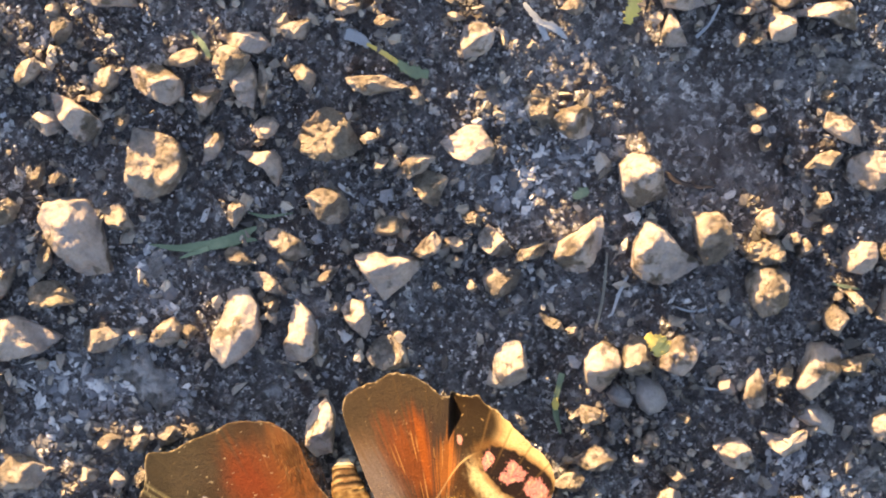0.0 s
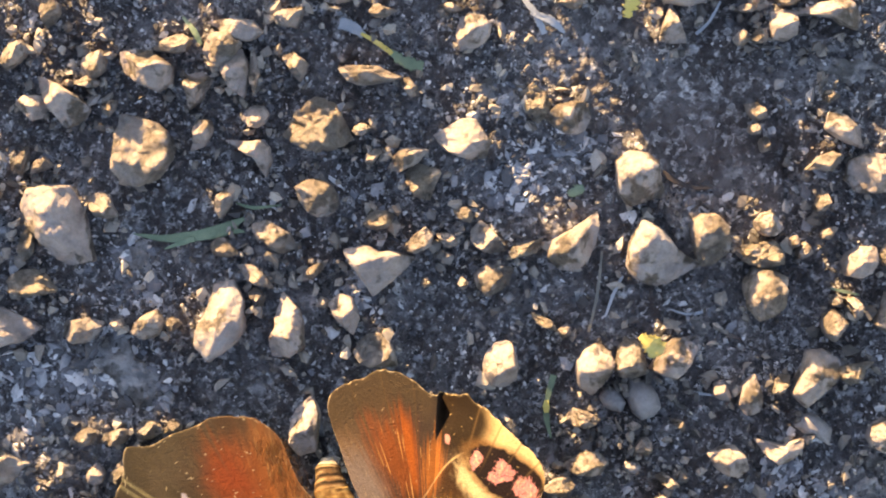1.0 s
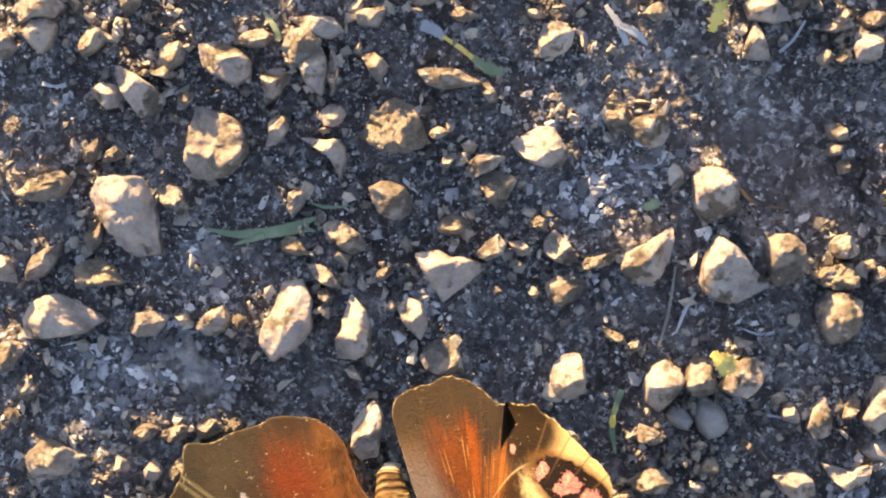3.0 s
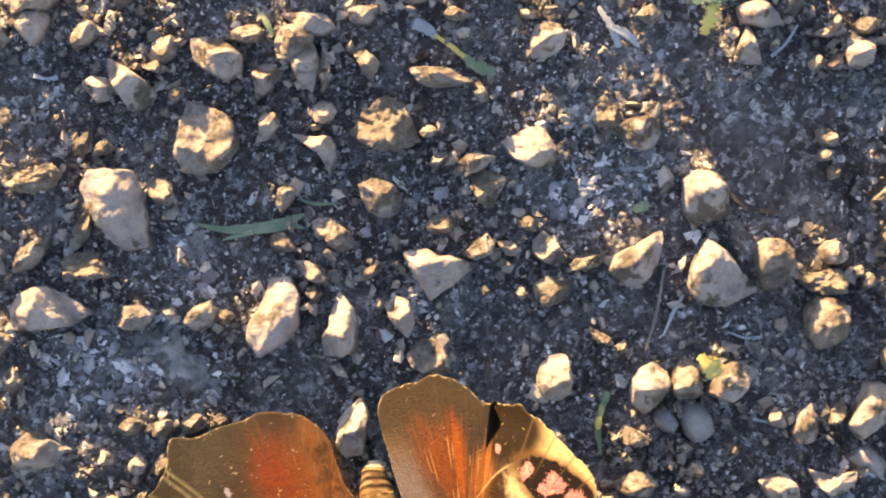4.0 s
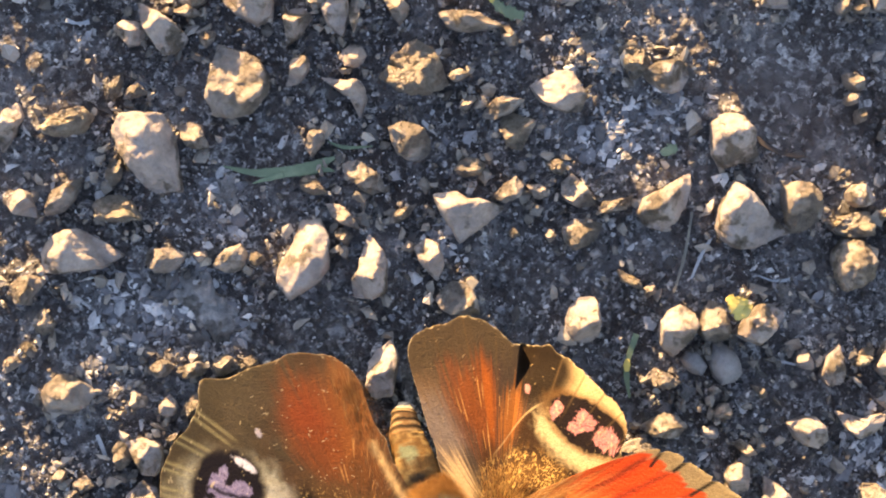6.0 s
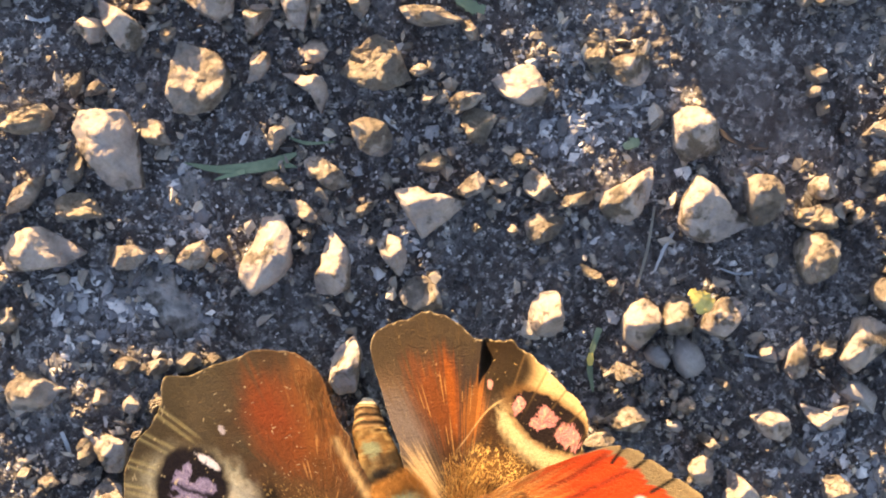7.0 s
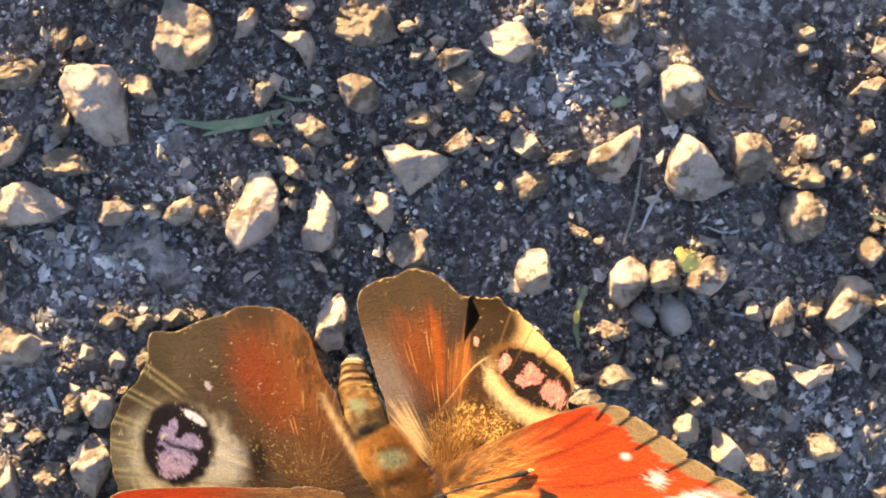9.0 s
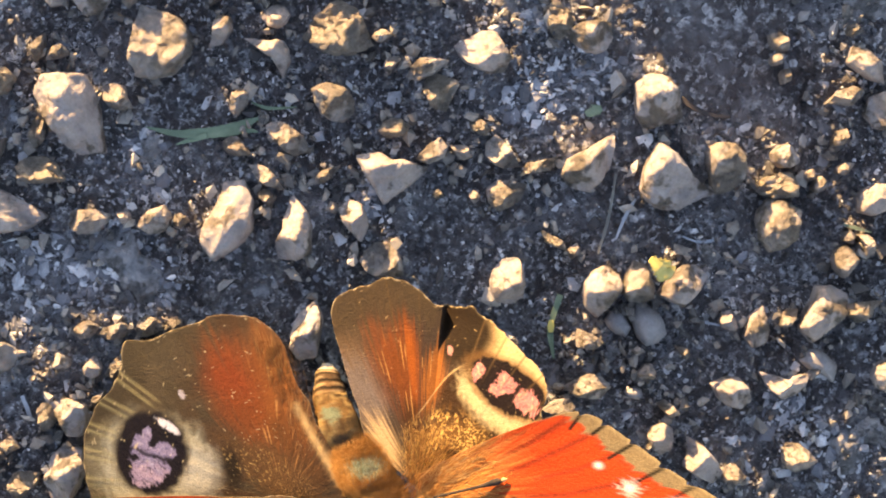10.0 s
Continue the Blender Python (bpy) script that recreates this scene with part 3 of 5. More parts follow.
    stone("t", -29.76, -11.72, 235, 0.94, (0.98, 0.49, 0.48, 0.79, 0.65, 0.58, 0.51, 0.57))
    stone("t", -25.28, -14.10, 7, 2.25, (2.30, 1.61, 1.53, 1.69, 1.77, 1.89, 1.94, 1.47, 1.48, 1.68))
    stone("t", -17.86, -11.82, 194, 1.19, (1.13, 0.77, 0.68, 0.71, 1.03, 0.77, 0.65, 0.76))
    stone("t", -15.38, -11.89, 191, 1.25, (1.48, 0.81, 0.58, 0.75, 1.39, 0.89, 0.54, 0.67))
    stone("t", -12.96, -11.49, 2, 1.30, (1.26, 0.93, 0.86, 0.83, 0.91, 1.07, 0.77, 0.76))
    stone("t", -10.83, -11.24, 214, 0.93, (0.89, 0.52, 0.62, 0.59, 0.62, 0.57, 0.59, 0.50))
    stone("t", -19.64, -14.44, 116, 1.05, (0.98, 0.57, 0.69, 0.83, 0.59, 0.69, 0.77, 0.61))
    stone("w", -17.19, -14.87, 88, 1.04, (0.99, 0.65, 0.80, 0.80, 0.74, 0.71, 0.74, 0.69))
    stone("r", -15.23, -14.68, 209, 1.19, (1.21, 0.93, 0.70, 0.58, 0.97, 1.11, 0.60, 0.56))
    stone("g", -14.22, -6.76, 322, 0.75, (3.82, 2.34, 1.39, 1.22, 1.64, 3.52, 3.50, 2.31, 1.48, 1.48, 2.37, 3.09))
    stone("g", -13.27, 2.24, 186, 0.27, (1.56, 1.06, 1.33, 1.28, 1.07, 1.30, 1.24, 1.07))
    stone("g", -22.43, -11.08, 72, 0.19, (0.99, 0.54, 0.62, 0.84, 0.69, 0.69, 0.65, 0.77))
    stone("g", -21.02, -13.94, 318, 0.16, (0.96, 0.45, 0.47, 0.57, 0.62, 0.54, 0.46, 0.48))
    stone("g", -5.44, 4.56, 170, 0.15, (0.67, 0.40, 0.48, 0.46, 0.67, 0.40, 0.48, 0.46))
    stone("t", -3.99, 0.63, 325, 1.38, (1.91, 0.80, 0.61, 0.82, 1.39, 0.67, 0.50, 0.76))
    stone("t", -3.75, -1.04, 296, 0.91, (0.89, 0.60, 0.46, 0.52, 0.66, 0.64, 0.49, 0.49))
    stone("w", -6.65, -2.86, 250, 2.20, (3.40, 2.36, 2.03, 1.91, 1.84, 2.37, 3.20, 2.75, 1.44, 1.33, 1.98, 2.82), 0.60, 150)
    stone("w", -1.47, -3.83, 95, 2.20, (2.88, 1.31, 0.94, 1.57, 2.30, 2.12, 1.95, 1.32, 1.46, 1.88), 0.70)
    stone("w", 3.21, -2.55, 287, 1.65, (1.94, 1.28, 0.95, 1.20, 1.49, 1.40, 0.97, 0.99), 0.55)
    stone("t", 1.53, -1.82, 199, 0.78, (0.69, 0.40, 0.47, 0.46, 0.55, 0.44, 0.53, 0.42))
    stone("t", 0.83, 0.66, 37, 1.06, (1.53, 0.53, 0.50, 0.60, 1.06, 0.51, 0.36, 0.52))
    stone("g", -0.90, 1.19, 30, 0.17, (1.21, 0.64, 0.36, 0.37, 0.98, 0.50, 0.32, 0.38))
    stone("w", 5.88, 1.01, 9, 2.20, (3.01, 1.53, 1.09, 1.80, 2.85, 1.76, 1.61, 2.48, 1.65, 1.93), 0.28, 105)
    stone("t", 5.46, -5.89, 325, 1.96, (2.08, 1.47, 1.42, 1.41, 1.47, 1.45, 1.73, 1.47, 1.23, 1.25), 0.90)
    stone("w", -0.34, -11.69, 77, 2.05, (2.50, 1.54, 1.27, 1.25, 1.76, 2.15, 1.99, 1.16, 1.09, 1.59))
    stone("p", 1.38, -14.72, 199, 0.84, (1.28, 0.68, 0.54, 0.70, 0.95, 0.67, 0.53, 0.70))
    stone("g", -2.39, -7.16, 131, 0.45, (1.13, 0.56, 0.47, 0.65, 0.65, 0.82, 0.42, 0.43))
    stone("t", 14.99, -0.47, 25, 1.79, (1.90, 1.13, 1.14, 1.42, 1.36, 1.40, 1.10, 1.28))
    stone("p", 16.22, -2.01, 170, 0.58, (0.59, 0.41, 0.49, 0.37, 0.55, 0.42, 0.46, 0.36))
    stone("t", 12.63, -0.70, 271, 0.74, (0.58, 0.42, 0.49, 0.37, 0.51, 0.44, 0.44, 0.35))
    stone("r", 9.76, -0.55, 342, 0.70, (0.57, 0.33, 0.40, 0.39, 0.42, 0.38, 0.41, 0.37))
    stone("w", 15.43, -7.36, 64, 1.98, (1.97, 1.81, 1.51, 1.40, 1.50, 1.74, 1.69, 1.65, 1.38, 1.40), 0.75)
    stone("r", 19.12, -4.11, 140, 0.99, (1.39, 0.76, 0.37, 0.40, 1.14, 0.59, 0.32, 0.36))
    stone("t", 20.58, -4.87, 72, 0.83, (0.71, 0.42, 0.52, 0.51, 0.66, 0.43, 0.56, 0.50))
    stone("w", 22.81, -7.87, 263, 2.02, (2.11, 1.35, 1.30, 1.74, 1.77, 1.88, 1.59, 1.47, 1.40, 1.85), 0.50)
    stone("t", 25.74, -7.34, 100, 1.85, (1.82, 1.28, 1.10, 1.44, 1.49, 1.43, 1.56, 1.19, 1.03, 1.52), 0.50)
    stone("w", 29.32, -7.28, 199, 1.95, (2.25, 1.65, 1.68, 1.22, 1.29, 1.89, 1.82, 1.50, 1.21, 1.29), 0.45, 110)
    stone("p", 24.21, -10.50, 302, 0.99, (1.20, 1.09, 0.76, 0.92, 1.10, 1.05, 0.83, 0.79))
    stone("p", 26.62, -10.60, 121, 1.39, (1.91, 1.38, 1.13, 1.26, 1.60, 1.56, 1.57, 1.24, 1.23, 1.47))
    stone("t", 21.71, -11.87, 352, 1.33, (1.51, 0.71, 0.63, 1.18, 1.25, 0.90, 0.63, 0.88))
    stone("g", 23.96, -13.15, 109, 0.20, (1.02, 0.71, 0.72, 0.85, 0.75, 0.83, 0.73, 0.77))
    stone("t", 25.81, -12.62, 357, 0.66, (0.58, 0.33, 0.36, 0.31, 0.58, 0.33, 0.36, 0.31))
    stone("t", 29.46, -12.63, 148, 0.77, (0.97, 0.32, 0.30, 0.61, 0.59, 0.41, 0.35, 0.38))
    stone("t", 26.53, -14.36, 196, 1.08, (0.99, 0.81, 0.62, 0.74, 0.72, 0.81, 0.67, 0.56))
    stone("p", 25.69, -16.02, 172, 0.70, (0.83, 0.59, 0.47, 0.59, 0.63, 0.58, 0.50, 0.51))
    stone("t", 22.02, -15.55, 183, 1.68, (2.02, 1.11, 0.84, 1.26, 1.69, 1.21, 0.98, 1.04))
    stone("w", 32.91, -10.21, 88, 0.99, (0.90, 0.69, 0.71, 0.65, 0.62, 0.86, 0.68, 0.54))
    stone("w", 35.19, -10.69, 77, 1.55, (1.85, 1.14, 0.86, 1.13, 1.51, 1.19, 0.92, 0.99))
    stone("w", 33.41, -15.74, 159, 1.68, (1.89, 1.23, 1.09, 1.33, 1.49, 1.20, 1.19, 1.23))
    stone("r", 36.86, 0.62, 194, 1.66, (1.82, 1.06, 0.85, 1.40, 1.38, 1.25, 0.97, 1.23), 0.75)
    stone("t", 36.67, -2.44, 253, 2.33, (2.16, 1.88, 1.71, 1.61, 1.96, 1.90, 2.02, 1.72, 1.53, 1.79), 0.50, 95)
    stone("g", 31.48, -4.75, 163, 0.21, (1.10, 0.68, 0.85, 0.89, 0.88, 0.81, 0.78, 0.93))
    # far right field
    stone("w", 38.80, 18.73, 49, 1.56, (1.48, 1.16, 1.27, 1.06, 1.36, 1.24, 1.17, 1.07))
    stone("w", 42.97, 19.44, 177, 1.85, (3.39, 0.47, 0.39, 0.87, 2.09, 1.76, 1.47, 1.15, 1.05, 1.50))
    stone("g", 44.06, 14.86, 359, 0.36, (2.79, 1.40, 0.95, 1.01, 1.98, 2.47, 1.43, 0.98, 1.00, 1.67))
    stone("g", 42.74, 16.84, 201, 0.17, (1.10, 0.46, 0.46, 0.57, 0.87, 0.55, 0.48, 0.47))
    stone("t", 42.21, 12.98, 357, 0.87, (0.90, 0.47, 0.52, 0.53, 0.61, 0.57, 0.48, 0.44))
    stone("w", 43.29, 10.36, 313, 1.68, (2.15, 1.14, 0.90, 1.09, 1.82, 1.48, 0.91, 1.01))
    stone("t", 41.90, 7.83, 201, 1.29, (1.66, 0.74, 0.77, 0.79, 1.29, 0.82, 0.58, 0.82))
    stone("w", 45.57, 6.71, 7, 2.20, (2.27, 1.94, 1.55, 1.65, 2.11, 2.20, 1.92, 1.51, 1.57, 2.13))
    stone("t", 41.45, 4.48, 60, 0.92, (0.89, 0.58, 0.43, 0.55, 0.74, 0.51, 0.43, 0.60))
    stone("t", 41.86, 2.10, 32, 0.82, (0.84, 0.49, 0.38, 0.45, 0.62, 0.48, 0.45, 0.41))
    stone("t", 39.13, 1.46, 69, 0.72, (0.59, 0.33, 0.40, 0.45, 0.45, 0.34, 0.52, 0.40))
    stone("t", 39.90, 0.72, 82, 0.84, (0.73, 0.41, 0.48, 0.56, 0.58, 0.46, 0.50, 0.53))
    stone("w", 44.28, -0.29, 43, 1.64, (1.68, 1.23, 1.15, 1.23, 1.47, 1.20, 1.13, 1.30))
    stone("t", 46.37, 0.10, 85, 1.05, (1.01, 0.66, 0.69, 0.61, 0.86, 0.66, 0.70, 0.58))
    stone("t", 42.00, -5.12, 269, 1.44, (1.40, 0.86, 1.08, 1.02, 1.11, 1.01, 0.90, 1.00))
    stone("t", 42.38, -3.33, 296, 0.73, (0.58, 0.38, 0.51, 0.40, 0.52, 0.38, 0.52, 0.39))
    stone("t", 43.78, -3.91, 135, 1.01, (1.14, 0.28, 0.36, 1.00, 0.80, 0.48, 0.53, 0.81))
    stone("w", 40.45, -9.16, 250, 2.20, (2.59, 1.37, 1.33, 1.80, 2.14, 2.06, 1.92, 1.24, 1.33, 2.29))
    stone("r", 43.46, -9.07, 28, 1.31, (1.66, 0.69, 0.67, 1.26, 0.99, 0.95, 0.76, 0.79))
    stone("r", 37.60, -9.84, 43, 1.05, (1.11, 0.73, 0.53, 0.57, 0.86, 0.68, 0.55, 0.56))
    stone("p", 40.14, -13.32, 309, 1.21, (1.93, 1.48, 0.92, 1.05, 1.30, 1.48, 0.83, 0.63))
    stone("w", 37.75, -14.93, 159, 1.59, (2.44, 1.43, 1.33, 1.03, 1.20, 1.80, 0.60, 0.36))
    stone("w", 45.67, -14.30, 312, 1.59, (1.58, 1.09, 1.25, 1.46, 1.22, 1.21, 1.19, 1.21))
    stone("g", 44.24, -18.47, 317, 0.32, (2.18, 1.64, 1.29, 0.96, 1.29, 1.86, 1.48, 1.52, 1.19, 1.24))
    stone("g", 45.05, -16.41, 345, 0.21, (1.23, 0.75, 0.92, 0.69, 1.02, 0.78, 0.81, 0.69))
    stone("g", 39.81, -17.80, 270, 0.15, (0.79, 0.58, 0.42, 0.39, 0.67, 0.66, 0.38, 0.37))
    # field beside the butterfly
    stone("w", -18.74, -18.68, 149, 1.73, (2.01, 1.15, 1.05, 1.45, 1.67, 1.33, 1.25, 1.43, 1.19, 1.39))
    stone("t", -16.84, -17.30, 227, 0.74, (1.14, 0.26, 0.22, 0.38, 0.89, 0.32, 0.30, 0.34))
    stone("r", -20.77, -18.63, 256, 1.30, (1.38, 0.94, 0.78, 0.72, 1.06, 0.96, 0.77, 0.70))
    stone("w", -19.22, -23.23, 276, 2.20, (2.54, 1.48, 1.37, 1.82, 2.23, 2.11, 1.72, 1.52, 1.66, 2.04))
    stone("r", -22.57, -23.97, 254, 1.53, (1.70, 0.71, 1.08, 1.48, 0.78, 0.84, 1.16, 1.23))
    stone("t", -25.76, -20.51, 214, 0.82, (0.81, 0.45, 0.53, 0.46, 0.63, 0.51, 0.45, 0.41))
    stone("t", -23.77, -21.11, 350, 0.95, (0.87, 0.53, 0.66, 0.57, 0.79, 0.53, 0.71, 0.56))
    stone("t", -24.66, -21.99, 344, 0.81, (0.67, 0.51, 0.47, 0.39, 0.67, 0.51, 0.47, 0.39))
    stone("w", -25.82, -24.91, 91, 1.34, (1.85, 0.78, 0.56, 0.80, 1.32, 1.07, 0.61, 0.71))
    stone("t", -21.86, -15.74, 309, 0.53, (0.47, 0.21, 0.22, 0.29, 0.24, 0.39, 0.19, 0.19))
    stone("t", -20.91, -15.45, 183, 0.52, (0.47, 0.19, 0.19, 0.38, 0.24, 0.30, 0.20, 0.20))
    stone("w", 27.83, -19.46, 266, 1.43, (1.39, 1.17, 0.92, 1.09, 1.17, 1.07, 1.04, 1.00))
    stone("w", 31.07, -21.33, 121, 1.78, (2.33, 1.21, 1.52, 1.10, 1.22, 1.85, 1.66, 1.05, 0.96, 1.23))
    stone("t", 33.55, -22.27, 352, 1.17, (1.04, 0.66, 0.85, 0.82, 0.75, 0.89, 0.73, 0.80))
    stone("t", 28.37, -17.18, 158, 0.97, (1.04, 0.44, 0.44, 0.74, 0.95, 0.47, 0.42, 0.78))
    stone("t", 38.60, -20.84, 354, 1.57, (1.47, 1.00, 1.10, 1.30, 1.08, 1.14, 1.08, 1.17))
    stone("g", 36.26, -23.15, 92, 0.21, (1.16, 0.77, 0.70, 0.79, 0.89, 0.81, 0.69, 0.76))
    stone("t", 19.87, -17.27, 187, 1.28, (1.45, 0.77, 0.78, 0.83, 1.05, 0.99, 0.70, 0.81))
    stone("t", 26.82, -20.24, 264, 0.54, (0.36, 0.26, 0.28, 0.22, 0.36, 0.26, 0.28, 0.22))
    stone("g", 42.78, -20.17, 289, 0.36, (3.23, 1.21, 0.97, 1.19, 3.01, 2.04, 1.81, 1.28, 1.28, 2.07))
    stone("t", 43.27, -24.41, 62, 0.86, (0.72, 0.47, 0.62, 0.50, 0.66, 0.49, 0.65, 0.49))
    # left edge
    stone("w", -30.15, 7.28, 254, 1.62, (2.33, 0.86, 0.57, 1.07, 1.69, 1.08, 0.74, 0.96))
    # far upper edge
    stone("t", -24.96, 23.44, 194, 0.79, (0.69, 0.42, 0.52, 0.48, 0.48, 0.46, 0.50, 0.41))
    stone("t", -20.84, 25.85, 350, 0.79, (0.63, 0.48, 0.42, 0.57, 0.47, 0.51, 0.43, 0.47))
    stone("t", -19.94, 25.38, 311, 0.50, (0.42, 0.19, 0.21, 0.25, 0.21, 0.36, 0.18, 0.17))
    stone("t", -19.68, 23.59, 103, 0.97, (0.80, 0.61, 0.52, 0.77, 0.67, 0.61, 0.56, 0.69))
    stone("w", -15.23, 24.64, 334, 1.97, (2.57, 1.63, 1.22, 1.07, 1.39, 2.36, 1.81, 1.26, 0.93, 1.09))
    stone("p", -29.04, 25.78, 243, 0.96, (1.25, 0.89, 0.80, 0.81, 1.05, 1.04, 0.74, 0.80))
    stone("w", -6.80, 25.50, 175, 1.59, (1.86, 1.01, 1.16, 1.43, 1.41, 1.32, 1.01, 1.19))
    stone("g", -10.96, 23.16, 20, 0.18, (0.97, 0.72, 0.64, 0.53, 0.88, 0.91, 0.55, 0.57))
    stone("t", -17.73, 20.89, 86, 0.60, (0.44, 0.37, 0.26, 0.26, 0.37, 0.36, 0.27, 0.23))
    stone("p", -5.59, 25.21, 241, 1.17, (1.73, 1.04, 0.97, 1.17, 1.29, 1.34, 0.88, 1.11))
    stone("w", 0.33, 24.22, 218, 1.32, (1.79, 0.55, 0.54, 1.06, 1.37, 0.58, 0.57, 1.08))
    stone("w", 3.87, 22.65, 219, 1.14, (1.17, 0.86, 0.62, 0.76, 1.01, 0.95, 0.69, 0.66))
    stone("r", 4.84, 23.37, 74, 0.77, (0.69, 0.50, 0.40, 0.36, 0.67, 0.51, 0.39, 0.35))
    stone("t", 6.58, 25.85, 338, 0.97, (0.83, 0.69, 0.51, 0.59, 0.66, 0.72, 0.59, 0.54))
    stone("g", 6.62, 24.56, 194, 0.21, (1.14, 0.80, 0.82, 0.75, 0.93, 0.89, 0.69, 0.83))
    stone("w", 10.28, 23.96, 74, 1.02, (1.04, 0.62, 0.49, 0.79, 0.99, 0.58, 0.53, 0.83))
    stone("w", 22.65, 24.18, 185, 1.47, (1.67, 1.20, 0.85, 0.90, 1.40, 1.43, 0.80, 0.83))
    stone("t", 24.85, 23.69, 344, 0.65, (0.48, 0.31, 0.40, 0.34, 0.45, 0.32, 0.40, 0.34))
    stone("w", 28.08, 23.84, 88, 1.03, (1.13, 0.57, 0.46, 0.76, 0.97, 0.60, 0.54, 0.71))
    stone("t", 30.76, 24.98, 321, 1.70, (1.82, 1.15, 1.09, 1.14, 1.67, 1.58, 0.79, 1.00))
    stone("t", 29.40, 23.75, 280, 0.75, (0.81, 0.35, 0.36, 0.42, 0.69, 0.37, 0.42, 0.39))
    stone("w", 33.57, 22.68, 93, 1.15, (1.44, 0.52, 0.54, 1.03, 1.12, 0.68, 0.61, 0.96))
    stone("t", 34.91, 21.77, 87, 0.63, (0.57, 0.33, 0.36, 0.27, 0.40, 0.37, 0.27, 0.26))
    stone("t", 34.49, 24.61, 181, 0.67, (0.63, 0.30, 0.32, 0.40, 0.45, 0.32, 0.40, 0.34))
    stone("t", 36.85, 21.03, 85, 0.72, (0.70, 0.29, 0.29, 0.58, 0.58, 0.31, 0.35, 0.45))
    stone("t", 39.31, 20.85, 179, 1.15, (1.13, 0.77, 0.60, 0.73, 0.90, 0.78, 0.61, 0.77))


def chance_reach(rng, size):
    n = rng.choice((8, 10))
    ex = rng.uniform(0.7, 1.35)
    return [size * rng.uniform(0.75, 1.15) * math.sqrt((math.cos(6.283 * i / n) * ex) ** 2 + (math.sin(6.283 * i / n) / ex) ** 2) for i in range(n)]


def outer_stones():
    """The same kind of stones, added unseen round the field to shade it, first as pieces, farther out joined."""
    rng = random.Random(11)
    pieces, verts, faces = 0, [], []
    for _ in range(5200):
        x, y = rng.uniform(X0 - 30, X1 + 30), rng.uniform(Y0 - 30, Y1 + 30)
        size = rng.choice((0.5, 0.7, 0.9, 1.2, 1.6))
        if -30 < x < 47 and -25.5 < y < 28.0:
            continue
        if any(math.hypot(x - a, y - b) < size * 1.2 + c for a, b, c in placed):
            continue
        # enlarged past the upper edge, so their shadows reach into the field
        if y > 27.5:
            size *= 1.5
        kind = rng.choice("wttrgt")
        reach = chance_reach(rng, size)
        if pieces < 100 and -34 < x < 52 and -31 < y < 38:
            stone(kind, x, y, rng.uniform(0, 360), size * 0.95, reach)
            pieces += 1
            continue
        placed.append((x, y, size * 1.2))
        vs, fs = stone_shape(kind, size * 0.95, reach, rng, 20, RINGS[::2])
        step = len(verts)
        verts += [(vx + x * MM, vy + y * MM, vz - 0.12 * MM) for vx, vy, vz in vs]
        faces += [tuple(i + step for i in f) for f in fs]
        if len(faces) > 120000:
            break
    ob = part("outer_stones", mesh_of("outer_stones", verts, faces, STONE["t"]), GROUND, "more pale stones round about, added unseen to shade the asphalt")
    tagged(ob, kind="stuff")


def shards(name, label, material, count, small, large, flat, depth, seed, heaps=(), hosts=()):
    """Crushed angular chips between the stones, far too many to count."""
    rng = np.random.default_rng(seed)
    verts, faces = [], []
    base = np.array([(1, 0, 0), (0.3, 0.95, 0.1), (-0.85, 0.4, 0), (-0.6, -0.75, 0.1), (0.45, -0.85, 0), (0.1, 0.1, 0.75), (-0.3, 0.2, 0.7), (0, 0, -0.6)])
    tri = [(0, 1, 5), (1, 6, 5), (1, 2, 6), (2, 3, 6), (3, 5, 6), (3, 4, 5), (4, 0, 5), (1, 0, 7), (2, 1, 7), (3, 2, 7), (4, 3, 7), (0, 4, 7)]
    drift = smooth_field((80, 110), 7, rng)
    for i in range(count):
        x, y = rng.uniform(-33, 52), rng.uniform(-32, 30)
        if i % 2 == 0 and heaps:
            hx, hy, hr = heaps[(i // 2) % len(heaps)]
            x, y = hx + rng.normal() * hr, hy + rng.normal() * hr
        elif hosts:
            hx, hy, hr = hosts[i % len(hosts)]
            a, d = rng.uniform(0, 6.283), hr * rng.uniform(0.7, 1.1) + rng.exponential(0.7)
            x, y = hx + d * math.cos(a), hy + d * math.sin(a)
        elif drift[int(y + 35), int(x + 40)] < rng.uniform(-1.1, 0.5):
            continue
        if math.hypot((x - 32.3) / 6.0, (y - 10.6) / 4.6) < 0.9 and rng.uniform() < 0.97:
            continue
        s = small + (large - small) * rng.uniform() ** 3.0
        p = base * rng.uniform(0.45, 1.4, (8, 1)) * s * np.array([1, rng.uniform(0.3, 0.95), rng.uniform(0.5, 1.0) * flat])
        e = Euler((rng.uniform(-0.7, 0.7) * flat, rng.uniform(-0.7, 0.7) * flat, rng.uniform(0, 6.3)))
        p = p @ np.array(e.to_matrix()).T + (x, y, rng.uniform(*depth) + ground_z(x, y))
        step = len(verts)
        verts += [tuple(q) for q in p * MM]
        faces += [tuple(step + k for k in f) for f in tri]
    tagged(part(name, mesh_of(name, verts, faces, material, False), GROUND, label), kind="stuff")


